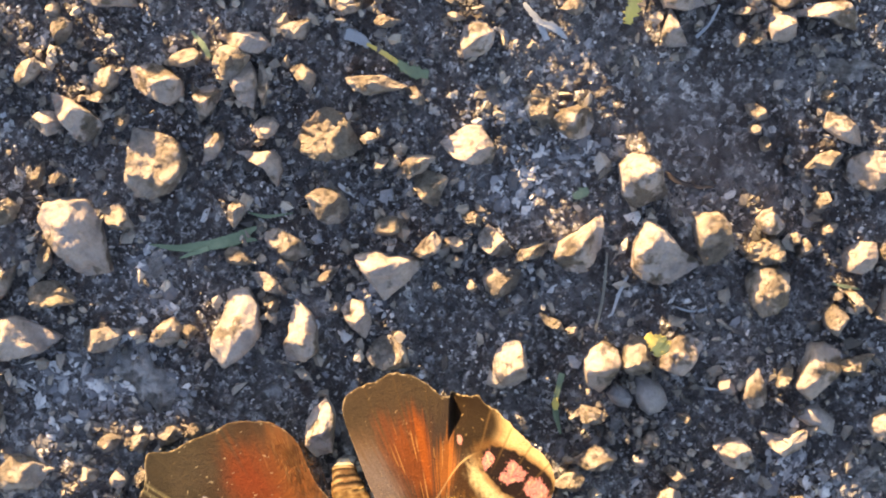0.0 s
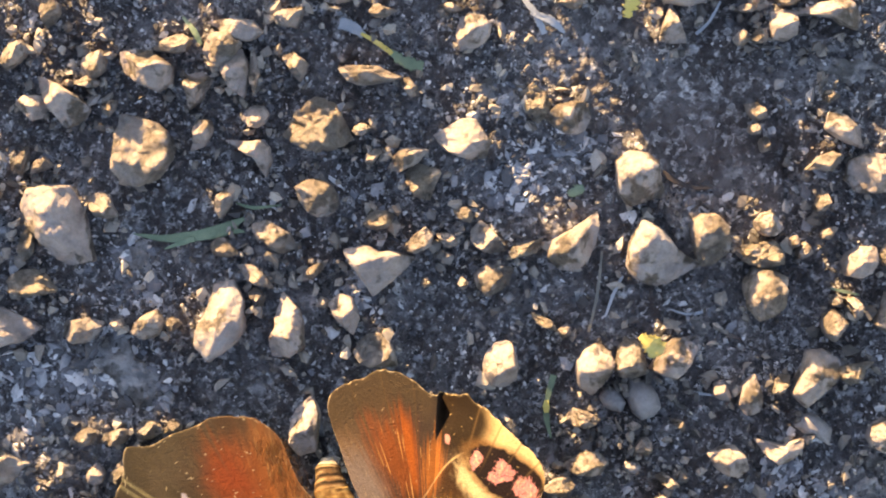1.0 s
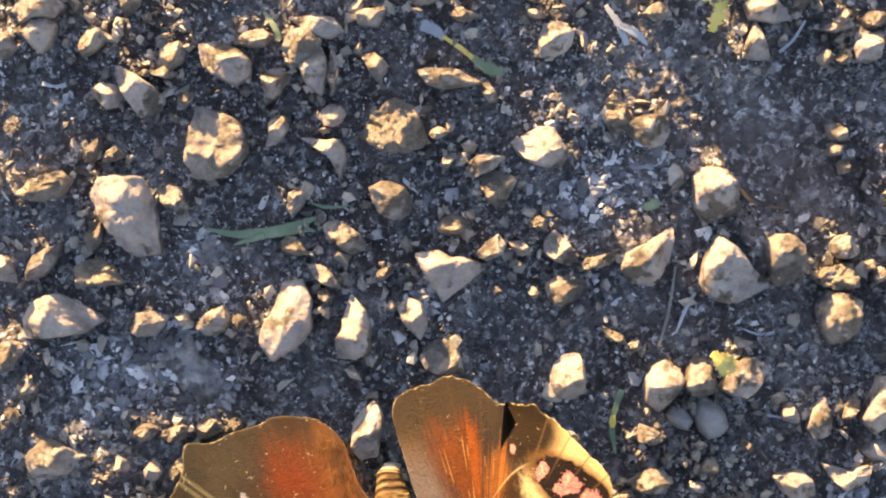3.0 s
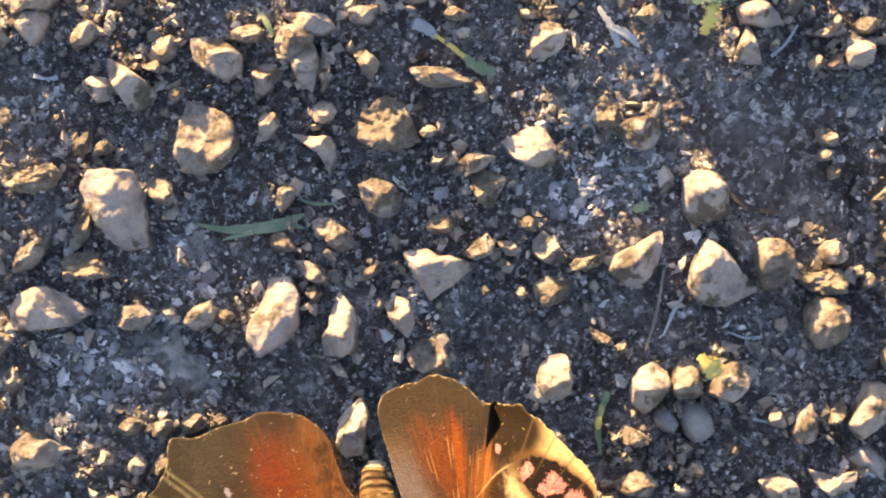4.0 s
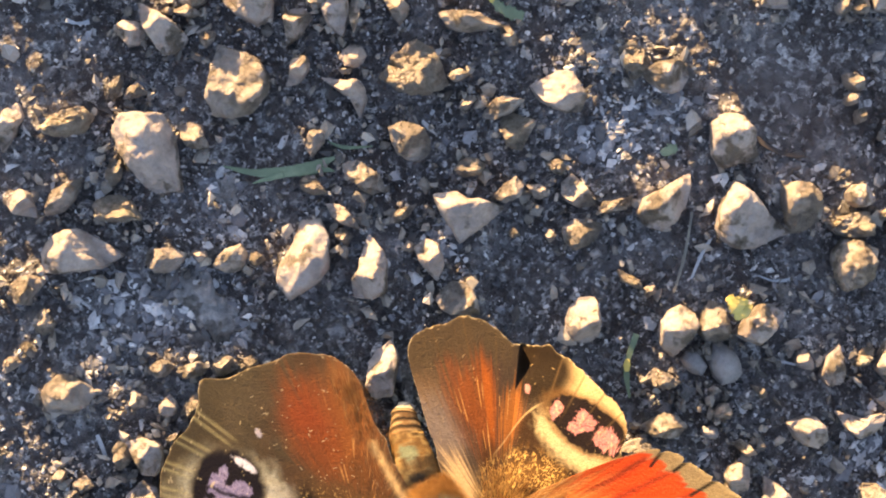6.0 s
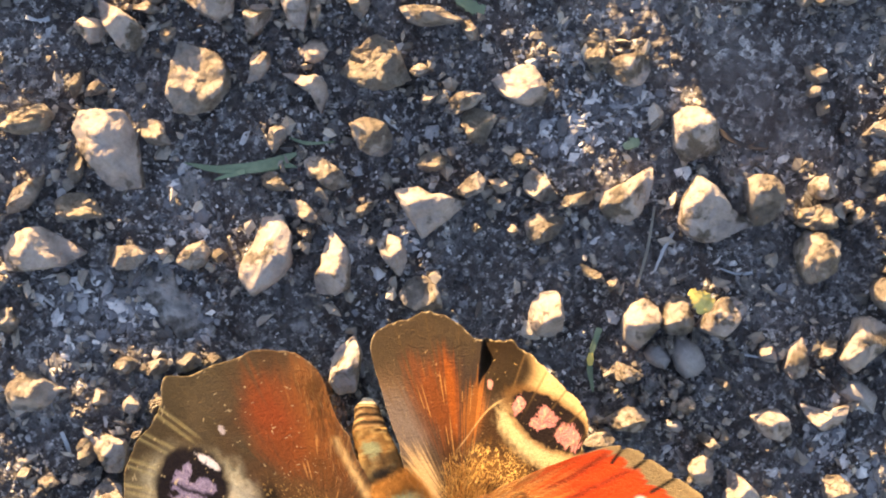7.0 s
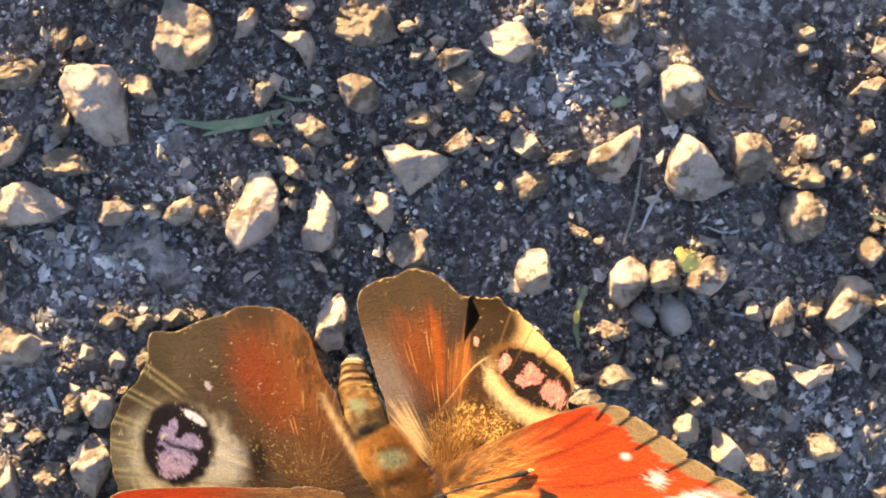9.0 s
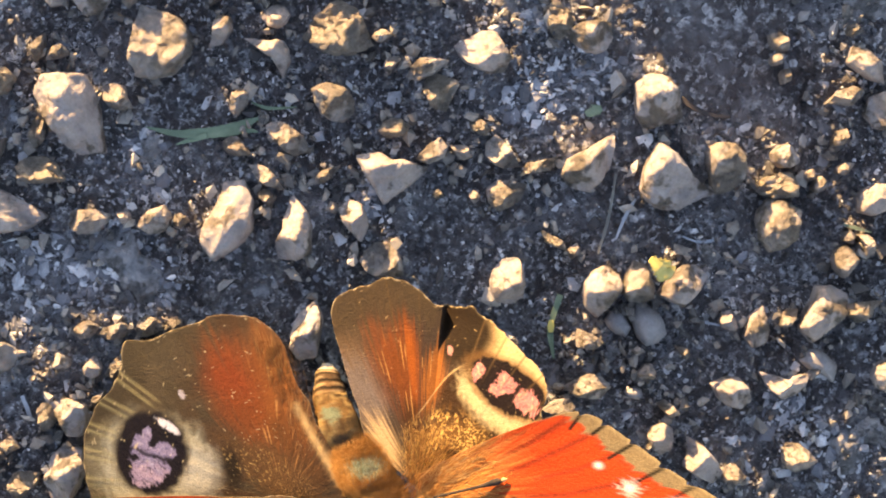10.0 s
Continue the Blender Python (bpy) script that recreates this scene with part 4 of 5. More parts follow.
# ---- blades, stalks and leaf scraps lying on the asphalt ----
def strip_mesh(name, line, widths, material, thick=0.06, jag=0.0, seed=0):
    """A lying strip along a few points (x, y, z in mm), with thickness, a curl across and ragged edges."""
    rng = random.Random(seed)
    sink = 0.55 if max(p[2] for p in line) < 1.0 else 0.0
    pts = [Vector((p[0], p[1], p[2] - sink)) for p in line]
    count, cols = 28, 7
    spine, wide = [], []
    for i in range(count):
        f = i / (count - 1) * (len(pts) - 1)
        k = min(int(f), len(pts) - 2)
        g = f - k
        a, b, c, d = pts[max(k - 1, 0)], pts[k], pts[k + 1], pts[min(k + 2, len(pts) - 1)]
        spine.append(0.5 * ((2 * b) + (c - a) * g + (2 * a - 5 * b + 4 * c - d) * g * g + (3 * b - a - 3 * c + d) * g ** 3))
        wide.append(widths[k] * (1 - g) + widths[k + 1] * g)
    verts, faces = [], []
    for side in (1, -1):
        step = len(verts)
        rng = random.Random(seed)
        for i, p in enumerate(spine):
            t = (spine[min(i + 1, count - 1)] - spine[max(i - 1, 0)]).normalized()
            across = Vector((-t.y, t.x, 0)).normalized()
            ragged = (1 + jag * rng.uniform(-1, 1), 1 + jag * rng.uniform(-1, 1))
            for j in range(cols):
                s = j / (cols - 1) * 2 - 1
                q = p + across * s * wide[i] / 2 * ragged[0 if s < 0 else 1]
                lift = (0.13 * s * s - 0.12 * abs(math.cos(s * 5))) * wide[i] * 0.5
                verts.append(tuple((q + Vector((0, 0, lift + side * thick / 2))) * MM))
        fs = lattice(count, cols)
        faces += [tuple(step + v for v in (f if side > 0 else f[::-1])) for f in fs]
    n = count * cols
    loop = [j for j in range(cols)] + [i * cols + cols - 1 for i in range(1, count)] + [(count - 1) * cols + j for j in range(cols - 2, -1, -1)] + [i * cols for i in range(count - 2, 0, -1)]
    for a, b in zip(loop, loop[1:] + loop[:1]):
        faces.append((b, a, n + a, n + b))
    return mesh_of(name, verts, faces, material)


def scrap(name, label, category, line, widths, material, jag=0.0, thick=0.06):
    ob = new(name, strip_mesh(name, line, widths, material, thick, jag, len(label)))
    return tagged(ob, label, category, group={"grass": "grass scraps on the asphalt", "stalk": "dry stalks on the asphalt"}.get(category, ""))


def scrap_part(name, parent, line, widths, material, jag=0.0, label=""):
    return part(name, strip_mesh(name, line, widths, material, 0.06, jag, len(name) + 3), parent, label)


def scraps():
    blade = scrap("grass_blade", "broad torn green grass blade lying on the asphalt", "grass", [(-13.38, 4.26, 0.0), (-10.71, 3.80, 0.0), (-7.62, 4.01, 0.0), (-5.06, 4.57, 0.0)], (0.08, 0.62, 0.95, 1.15), M_GREEN, 0.10)
    scrap_part("torn_strip", blade, [(-8.49, 3.68, 0.1), (-9.81, 3.33, 0.0), (-10.96, 2.95, 0.0)], (0.5, 0.4, 0.08), M_GREEN, 0.15)
    scrap_part("torn_end", blade, [(-5.42, 4.73, 0.1), (-4.28, 5.21, 0.0)], (0.75, 0.10), M_GREEN, 0.1)
    scrap_part("torn_end", blade, [(-5.40, 4.25, 0.1), (-4.47, 4.05, 0.0)], (0.55, 0.08), M_GREEN, 0.1)
    scrap("grass_blade", "thin pale green grass blade between the stones", "grass", [(-5.1, 6.4, 0.00), (-3.7, 5.95, -0.10), (-1.5, 6.1, -0.20)], (0.10, 0.32, 0.08), M_GREEN)
    scrap("plant_stalk", "thin dark dry stalk leaning beside a stone", "stalk", [(22.5, -5.1, -0.30), (23.3, -2.1, -0.10), (23.8, 1.4, 0.20)], (0.18, 0.26, 0.16), M_STRAW)
    scrap("plant_stalk", "thin bleached bluish stalk on the asphalt", "stalk", [(23.9, -3.9, -0.30), (24.6, -2.1, -0.20), (25.4, -0.6, -0.10)], (0.16, 0.30, 0.22), M_PALE)
    scrap("leaf_scrap", "bright yellow green leaf scrap wedged among stones", "leaf", [(26.4, -5.2, 2.2), (27.2, -5.9, 2.3), (27.6, -6.3, 2.1), (28.4, -5.8, 2.1)], (0.5, 1.5, 1.3, 0.1), M_YELLOW, 0.3)
    jointed = scrap("grass_blade", "short green grass blade with a yellow joint", "grass", [(19.6, -8.3, 0.20), (18.95, -10.5, 0.10), (18.9, -11.6, 0.00), (19.2, -13.4, -0.20)], (0.55, 0.42, 0.5, 0.15), M_GREEN)
    scrap_part("joint", jointed, [(18.93, -10.3, 0.25), (18.9, -10.8, 0.30), (18.92, -11.3, 0.20)], (0.3, 0.6, 0.3), M_YELLOW, 0.0, "yellow joint")
    husk = scrap("plant_husk", "bleached grey husk with a yellowed stem on the asphalt", "husk", [(3.7, 20.3, 0.00), (4.6, 20.0, 0.00), (5.6, 19.2, 0.00)], (0.9, 1.0, 0.5), M_PALE, 0.2)
    scrap_part("stem", husk, [(5.4, 19.4, 0.10), (6.8, 18.5, 0.10), (7.8, 17.7, 0.00)], (0.25, 0.42, 0.35), M_YELLOW, 0.1, "yellowed stem")
    scrap_part("torn_end", husk, [(7.6, 17.9, 0.00), (8.8, 17.0, 0.00), (10.2, 16.6, -0.10)], (0.4, 1.0, 0.8), M_GREEN, 0.3, "dull green torn end")
    curled = scrap("leaf_scrap", "bright green and yellow curled leaf scrap on stones", "leaf", [(25.3, 22.1, 2.2), (26.6, 22.5, 2.5), (28.0, 22.4, 2.2)], (0.3, 1.0, 0.3), M_GREEN, 0.45)
    scrap_part("leaf_tip", curled, [(27.0, 22.3, 2.4), (26.7, 21.0, 2.1), (26.3, 19.7, 1.4)], (0.8, 1.15, 0.5), M_YELLOW, 0.5, "yellow green tip")
    scrap("grass_blade", "dark green grass tip behind a stone", "grass", [(-8.7, 21.3, -0.20), (-7.8, 20.1, 0.10), (-7.3, 19.0, 0.10)], (0.15, 0.5, 0.3), M_GREEN)
    scrap("leaf_scrap", "tiny dark green leaf scrap", "leaf", [(21.3, 6.0, -0.40), (22.0, 6.3, -0.30), (22.6, 6.5, -0.40)], (0.4, 0.95, 0.5), M_GREEN, 0.2)
    # a curved ridge in the hollow, laid as a strip with its shadow coloured in
    scrap("plant_stalk", "dark curved dry twig on worn asphalt", "stalk", [(28.9, 7.4, -1.20), (30.2, 6.6, -1.00), (31.4, 6.15, -1.00), (32.9, 6.05, -1.10)], (0.5, 0.42, 0.28, 0.08), M_RIDGE_SHADE)
    scrap("plant_stalk", "thin bleached stalk lying between stones", "stalk", [(31.9, 18.3, -0.40), (33.0, 19.3, -0.20), (33.9, 20.8, -0.10)], (0.3, 0.22, 0.18), M_PALE)
    scrap("plant_stalk", "small grey knotted straw on the asphalt", "stalk", [(-26.1, 15.6, -0.40), (-25.1, 15.35, -0.30), (-24.2, 15.5, -0.40)], (0.45, 0.2, 0.45), M_PALE, 0.2)
    scrap("plant_stalk", "short thin straw on shaded asphalt", "stalk", [(29.2, -3.5, -0.40), (30.4, -3.9, -0.30), (31.7, -3.8, -0.30)], (0.12, 0.2, 0.3), M_PALE)
    fork = scrap("plant_husk", "grey forked husk of a seed on the asphalt", "husk", [(18.2, 21.9, -0.20), (19.2, 20.4, 0.00), (19.9, 18.8, -0.20)], (0.3, 0.6, 0.5), M_PALE, 0.25)
    scrap_part("branch", fork, [(19.2, 20.4, 0.00), (20.6, 19.7, 0.00), (21.5, 18.8, -0.30)], (0.5, 0.7, 0.2), M_PALE, 0.25)
    scrap("plant_stalk", "short pale straw beside a cream stone", "stalk", [(30.6, -10.2, -0.30), (31.5, -10.35, -0.20), (32.4, -10.5, -0.10)], (0.3, 0.2, 0.15), M_PALE)
    scrap("grass_blade", "thin dull green grass shred at a stone", "grass", [(41.9, -2.3, -0.30), (43.0, -2.6, -0.20), (44.2, -2.9, -0.30)], (0.1, 0.3, 0.1), M_GREEN)
    scrap("plant_stalk", "short pale straw upright in the grit", "stalk", [(-22.9, -17.2, -0.40), (-22.5, -18.0, -0.20), (-22.2, -18.9, -0.40)], (0.3, 0.35, 0.3), M_PALE)
    scrap("plant_stalk", "tiny pale straw beside a white stone", "stalk", [(-20.5, -20.2, -0.30), (-20.3, -20.7, -0.20), (-20.1, -21.3, -0.30)], (0.2, 0.25, 0.2), M_PALE)


# ---- the butterfly ----
HOME = (5.0, -21.0)  # the spot on the asphalt under its body


def ramp01(v, a, b):
    t = np.clip((v - a) / (b - a), 0, 1)
    return t * t * (3 - 2 * t)


def over(colour, mask, tint):
    return colour * (1 - mask[..., None]) + np.array(tint) * mask[..., None]


def speckle(shape, seed, cell):
    return smooth_field(shape, cell, np.random.default_rng(seed))


def ellipse(x, y, cx, cy, a, b, turn):
    c, s = math.cos(radians(turn)), math.sin(radians(turn))
    u, v = (x - cx) * c + (y - cy) * s, -(x - cx) * s + (y - cy) * c
    return np.hypot(u / a, v / b)


def wing(name, parent, hub, margin, height, paint, veins, label, scallop=0.10, notches=()):
    """A wing drawn out from its hub: margin gives (angle, length in mm); height and paint are functions of place."""
    angles, reach = np.array(margin, float).T
    na, nr = 360, 220
    a = np.linspace(angles[0], angles[-1], na)
    # smooth curve through the margin
    r = np.interp(a, angles, reach)
    for _ in range(10):
        r[1:-1] = (r[:-2] + 2 * r[1:-1] + r[2:]) / 4
    wear = smooth_field((4, na), (9, 3.0), np.random.default_rng(int(hub[0] * 10) + 77))[1]
    r = r + scallop * (np.abs(np.sin(np.arange(na) * 0.17 + 1.2 * smooth_field((4, na), (9, 40), np.random.default_rng(4))[1])) - 0.5) + 0.07 * wear
    for v in notches:  # torn a little at the ends of the veins
        r = r - 0.42 * np.exp(-((a - v) / 0.42) ** 2)
    f = np.linspace(0, 1, nr)
    rr = f[:, None] * r[None]
    x = hub[0] + rr * np.cos(np.radians(a))[None]
    y = hub[1] + rr * np.sin(np.radians(a))[None]
    z = height(x, y, rr, np.broadcast_to(a[None], rr.shape))
    ridge = np.zeros_like(z)
    near = np.full_like(z, 9.0)
    for v in veins:
        off = np.radians(a - v)[None] * rr
        ridge += 0.016 * np.exp(-(off / 0.14) ** 2) * np.clip((rr - 3) / 6, 0, 1)
        near = np.minimum(near, np.abs(off))
    pleat = 0.012 * np.sin(np.radians(a)[None] * 34) * np.clip(rr / 8, 0, 1)
    z = z + ridge + pleat
    colour = paint(x, y, rr, np.broadcast_to(a[None], rr.shape), r[None] - rr, near)
    verts = np.stack([x - HOME[0], y - HOME[1], z], -1).reshape(-1, 3)
    under = verts - np.array([0, 0, 0.10])
    allv = np.concatenate([verts, under]) * MM
    fs = lattice(nr, na)
    n = nr * na
    faces = [q[::-1] for q in fs] + [tuple(n + i for i in q) for q in fs]
    loop = list(range(na)) + [i * na + na - 1 for i in range(1, nr)] + [(nr - 1) * na + j for j in range(na - 2, -1, -1)] + [i * na for i in range(nr - 2, 0, -1)]
    faces += [(p, q, n + q, n + p) for p, q in zip(loop, loop[1:] + loop[:1])]
    me = mesh_of(name, allv.tolist(), faces, M_WING)
    att = me.color_attributes.new("scale_colour", "FLOAT_COLOR", "POINT")
    flat = np.concatenate([colour.reshape(-1, 3), colour.reshape(-1, 3) * np.array([0.35, 0.3, 0.3])])
    att.data.foreach_set("color", np.concatenate([flat, np.ones((len(flat), 1))], 1).astype(np.float32).ravel())
    return part(name, me, parent, label)


def left_hind_height(x, y, r, a):
    return 3.5 - 0.07 * r + 0.10 * np.sin(x * 0.5) + 0.3 * ramp01(-x, 13, 18)


def lit_fringe(c, rim, s2, tint):
    """The broken pale fringe of a worn wing edge, sunlit brightness put into the colour."""
    return over(c, (1 - ramp01(rim, 0.03, 0.16)) * (0.10 + 0.7 * ramp01(s2, -0.1, 0.6)), tint)


def left_hind_paint(x, y, r, a, rim, near):
    s1, s2 = speckle(x.shape, 21, 5), speckle(x.shape, 22, 2.0)
    hair, fine = speckle(x.shape, 23, (26, 2.2)), speckle(x.shape, 25, (40, 1.6))
    cloud, haze = speckle(x.shape, 26, 22), speckle(x.shape, 27, (30, 14))
    c = np.broadcast_to(np.array((0.056, 0.042, 0.024)), (*x.shape, 3)).copy()
    c = over(c, 0.6 * ramp01(y + 0.8 * cloud, -18, -12), (0.072, 0.056, 0.032))
    c = over(c, 0.45 * ramp01(cloud + 0.3 * hair, 0.0, 0.8), (0.092, 0.068, 0.040))
    c = over(c, 0.8 * ramp01(haze + 0.4 * hair, -0.8, 0.7) * ramp01(x + 0.5 * cloud, -11, -7.5), (0.080, 0.042, 0.021))
    # rust and gold hair towards the body
    c = over(c, (1 - ramp01(ellipse(x, y, -2.4, -14.4, 4.8, 2.7, 106) + 0.25 * hair + 0.15 * haze, 0.1, 1.35)) * 0.92, (0.245, 0.095, 0.030))
    c = over(c, (1 - ramp01(ellipse(x, y, -3.4, -17.2, 6.6, 3.3, 124) + 0.25 * hair + 0.15 * haze, 0.05, 1.35)) * 0.9, (0.235, 0.074, 0.019))
    c = over(c, (1 - ramp01(ellipse(x, y, -6.0, -15.2, 3.6, 2.3, 122) + 0.12 * hair + 0.25 * cloud, 0.0, 1.35)) * 0.95, (0.24, 0.050, 0.016))
    c = over(c, (1 - ramp01(ellipse(x, y, -4.6, -18.2, 3.0, 1.4, 122) + 0.2 * hair, 0.0, 1.3)) * 0.7, (0.19, 0.048, 0.014))
    c = over(c, stroke(x, y, ((-2.2, -19.0), (-0.8, -20.8), (1.0, -22.8)), 0.9) * 0.6, (0.085, 0.038, 0.014))
    c = over(c, (1 - ramp01(ellipse(x, y, -2.6, -22.2, 5.0, 2.0, 150) + 0.3 * s1, 0.4, 1.2)) * 0.8, (0.10, 0.050, 0.020))
    # the folded inner edge catching the sun, painted as a pale gold line
    c = over(c, stroke(x, y, ((-0.9, -17.2), (0.5, -19.6), (2.6, -23.0)), 0.32 + 0.06 * fine) * 0.9, (0.64, 0.42, 0.18))
    # the eyespot in its ring
    ring = ellipse(x, y, -12.2, -21.9, 5.1, 4.6, 0)
    c = over(c, (1 - ramp01(ring + 0.07 * s1 + 0.08 * cloud, 0.60, 1.05)) * 0.9, (0.44, 0.41, 0.28))
    c = over(c, (1 - ramp01(ellipse(x, y, -8.4, -22.5, 2.3, 2.8, 10) + 0.08 * s1 + 0.05 * hair, 0.25, 1.12)) * 0.95, (0.44, 0.41, 0.31))
    c = over(c, 0.55 * (1 - ramp01(ring, 0.95, 1.1)) * ramp01(-x + 0.5 * s1, 15.0, 16.4), (0.16, 0.13, 0.07))
    c = over(c, (1 - ramp01(ellipse(x, y, -5.75, -22.1, 0.95, 2.2, 14) + 0.12 * s1, 0.25, 1.2)) * 0.97, (0.020, 0.014, 0.009))
    eye = ellipse(x, y, -12.1, -21.1, 2.85, 3.3, 8)
    c = over(c, (1 - ramp01(eye + 0.06 * s1, 0.96, 1.18)) * 0.8, (0.06, 0.045, 0.028))
    c = over(c, 1 - ramp01(eye + 0.07 * s1, 0.90, 1.04), (0.010, 0.008, 0.011))
    lobes = speckle(x.shape, 24, 9)
    blotch = np.zeros_like(x)
    for cx, cy, w, h, turn in ((-12.35, -22.45, 1.65, 1.30, 0), (-13.0, -20.6, 0.85, 0.95, 20), (-12.5, -19.7, 0.42, 0.75, -10), (-11.0, -20.95, 0.95, 0.68, -15), (-12.2, -20.95, 0.8, 0.45, -15)):
        blotch = np.maximum(blotch, 1 - ramp01(ellipse(x, y, cx, cy, w, h, turn) + 0.22 * lobes + 0.18 * s2, 0.80, 1.0))
    blotch *= 1 - 0.95 * np.exp(-((y + 21.25 + 0.28 * (x + 12) - 0.15 * s1) / 0.15) ** 2)
    blotch *= 1 - 0.75 * (1 - ramp01(np.abs(s1 - 0.12), 0.0, 0.09))
    c = over(c, blotch, (0.21, 0.18, 0.29))
    c = over(c, 0.4 * blotch * ramp01(s2, 0.1, 0.7), (0.50, 0.46, 0.56))
    c = over(c, 0.4 * blotch * ramp01(-y + 0.6 * s1, 21.8, 22.8), (0.44, 0.30, 0.36))
    arc = (1 - ramp01(ellipse(x, y, -10.85, -18.95, 1.25, 0.38, -32) + 0.15 * s1, 0.75, 1.0)) * ramp01(s2, -0.9, -0.4)
    c = over(c, arc, (0.64, 0.61, 0.64))
    c = over(c, 1 - ramp01(ellipse(x, y, -9.82, -16.48, 0.22, 0.42, 30), 0.8, 1.1), (0.42, 0.38, 0.40))
    # veins, loose pale scales and hair
    clear = ramp01(eye, 0.98, 1.12)
    c = over(c, 0.30 * clear * np.exp(-(near / 0.08) ** 2) * ramp01(r, 9.5, 13), (0.10, 0.075, 0.04))
    c = over(c, 0.55 * clear * np.exp(-((near - 0.28) / 0.10) ** 2) * ramp01(r, 12.0, 13.5) * (a > 139), (0.42, 0.36, 0.17))
    c = over(c, 0.6 * ramp01(s2 + 0.5 * s1, 1.08, 1.16) * ramp01(r, 2, 5), (0.55, 0.44, 0.25))
    c = over(c, 0.6 * ramp01(fine + 0.4 * hair, 0.72, 0.95) * (1 - ramp01(ellipse(x, y, -2.5, -17.0, 7.4, 3.6, 112), 0.5, 1.0)), (0.52, 0.25, 0.08))
    c = over(c, 0.55 * ramp01(s2 + 0.35 * s1, 0.5, 0.68) * (1 - ramp01(ellipse(x, y, -3.0, -22.2, 4.4, 1.5, 155), 0.7, 1.1)), (0.42, 0.27, 0.095))
    return lit_fringe(c, rim, s2, (0.46, 0.37, 0.22))


def right_hind_slope(a):
    s = np.interp(a, (20, 36, 60, 78, 83.5), (0.50, 0.46, 0.22, -0.10, -0.26))
    return np.where(a > 84.5, -0.10 - 0.0012 * (a - 84.5), s)


def right_hind_height(x, y, r, a):
    fold = ramp01(r, 10.6, 14.0)
    joined = np.interp(a, (20, 36, 60, 84, 130), (0.50, 0.46, 0.22, -0.10, -0.14))
    return 3.8 + r * (right_hind_slope(a) * fold + joined * (1 - fold))


def right_hind_paint(x, y, r, a, rim, near):
    s1, s2 = speckle(x.shape, 31, 5), speckle(x.shape, 32, 2.0)
    hair, fine = speckle(x.shape, 33, (30, 2.4)), speckle(x.shape, 35, (46, 1.6))
    cloud = speckle(x.shape, 36, 20)
    c = np.broadcast_to(np.array((0.058, 0.038, 0.025)), (*x.shape, 3)).copy()
    c = over(c, 0.45 * ramp01(cloud, -0.1, 0.7), (0.075, 0.052, 0.034))
    # brown beyond the fold, coloured darker to offset the sun that it faces
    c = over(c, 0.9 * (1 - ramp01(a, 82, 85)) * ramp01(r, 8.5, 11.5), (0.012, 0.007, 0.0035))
    # pale bare strip along the body, lilac grey above and golden below
    c = over(c, (1 - ramp01(ellipse(x, y, 3.7, -14.2, 4.6, 1.7, 112) + 0.25 * cloud + 0.1 * hair, 0.1, 1.3)) * 0.8, (0.16, 0.095, 0.048))
    c = over(c, (1 - ramp01(ellipse(x, y, 4.5, -16.2, 3.8, 1.7, 114) + 0.2 * cloud + 0.15 * fine, 0.3, 1.2)) * 0.85, (0.20, 0.155, 0.125))
    c = over(c, (1 - ramp01(ellipse(x, y, 5.9, -19.8, 2.9, 1.15, 114) + 0.40 * fine, 0.35, 1.2)) * 0.95, (0.60, 0.41, 0.20))
    # fans of orange hair
    c = over(c, (1 - ramp01(ellipse(x, y, 6.6, -13.2, 4.4, 2.1, 108) + 0.22 * hair + 0.2 * cloud, 0.0, 1.3)) * 0.9, (0.25, 0.066, 0.016))
    c = over(c, (1 - ramp01(ellipse(x, y, 7.4, -13.8, 4.9, 1.25, 100) + 0.40 * hair + 0.25 * fine, 0.15, 1.25)) * 0.9, (0.19, 0.053, 0.014))
    c = over(c, (1 - ramp01(ellipse(x, y, 8.0, -13.4, 4.2, 0.55, 96) + 0.40 * fine, 0.2, 1.25)) * 0.9, (0.38, 0.095, 0.016))
    c = over(c, (1 - ramp01(ellipse(x, y, 9.7, -14.7, 3.0, 0.95, 82) + 0.45 * fine + 0.2 * hair, 0.3, 1.2)) * 0.85, (0.36, 0.120, 0.024))
    c = over(c, (1 - ramp01(ellipse(x, y, 8.1, -18.2, 1.9, 0.8, 96) + 0.35 * fine, 0.4, 1.2)) * 0.8, (0.060, 0.026, 0.010))
    c = over(c, 0.9 * ramp01(r + 0.7 * hair + 0.6 * cloud, 11.6, 14.6) * ramp01(a, 84, 86), (0.074, 0.050, 0.026))
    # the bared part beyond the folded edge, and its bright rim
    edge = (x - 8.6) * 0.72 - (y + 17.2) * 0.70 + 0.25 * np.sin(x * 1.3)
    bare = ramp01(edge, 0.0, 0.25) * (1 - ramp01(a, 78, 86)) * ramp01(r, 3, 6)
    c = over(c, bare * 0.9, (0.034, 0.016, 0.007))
    c = over(c, 0.65 * np.exp(-(edge / 0.055) ** 2) * ramp01(x, 8.2, 9.0) * (1 - ramp01(x, 11.6, 12.4)), (0.60, 0.42, 0.20))
    c = over(c, (1 - ramp01(ellipse(x, y, 10.6, -19.9, 3.4, 2.7, 20) + 0.3 * s1, 0.6, 1.2)) * 0.85, (0.13, 0.062, 0.018))
    # golden glints on the brown, painted as bright flecks
    c = over(c, 0.75 * (1 - ramp01(np.abs(s1 + 0.5 * s2), 0.06, 0.20)) * (1 - ramp01(ellipse(x, y, 10.6, -20.2, 3.6, 3.0, 20), 0.75, 1.15)), (0.72, 0.46, 0.15))
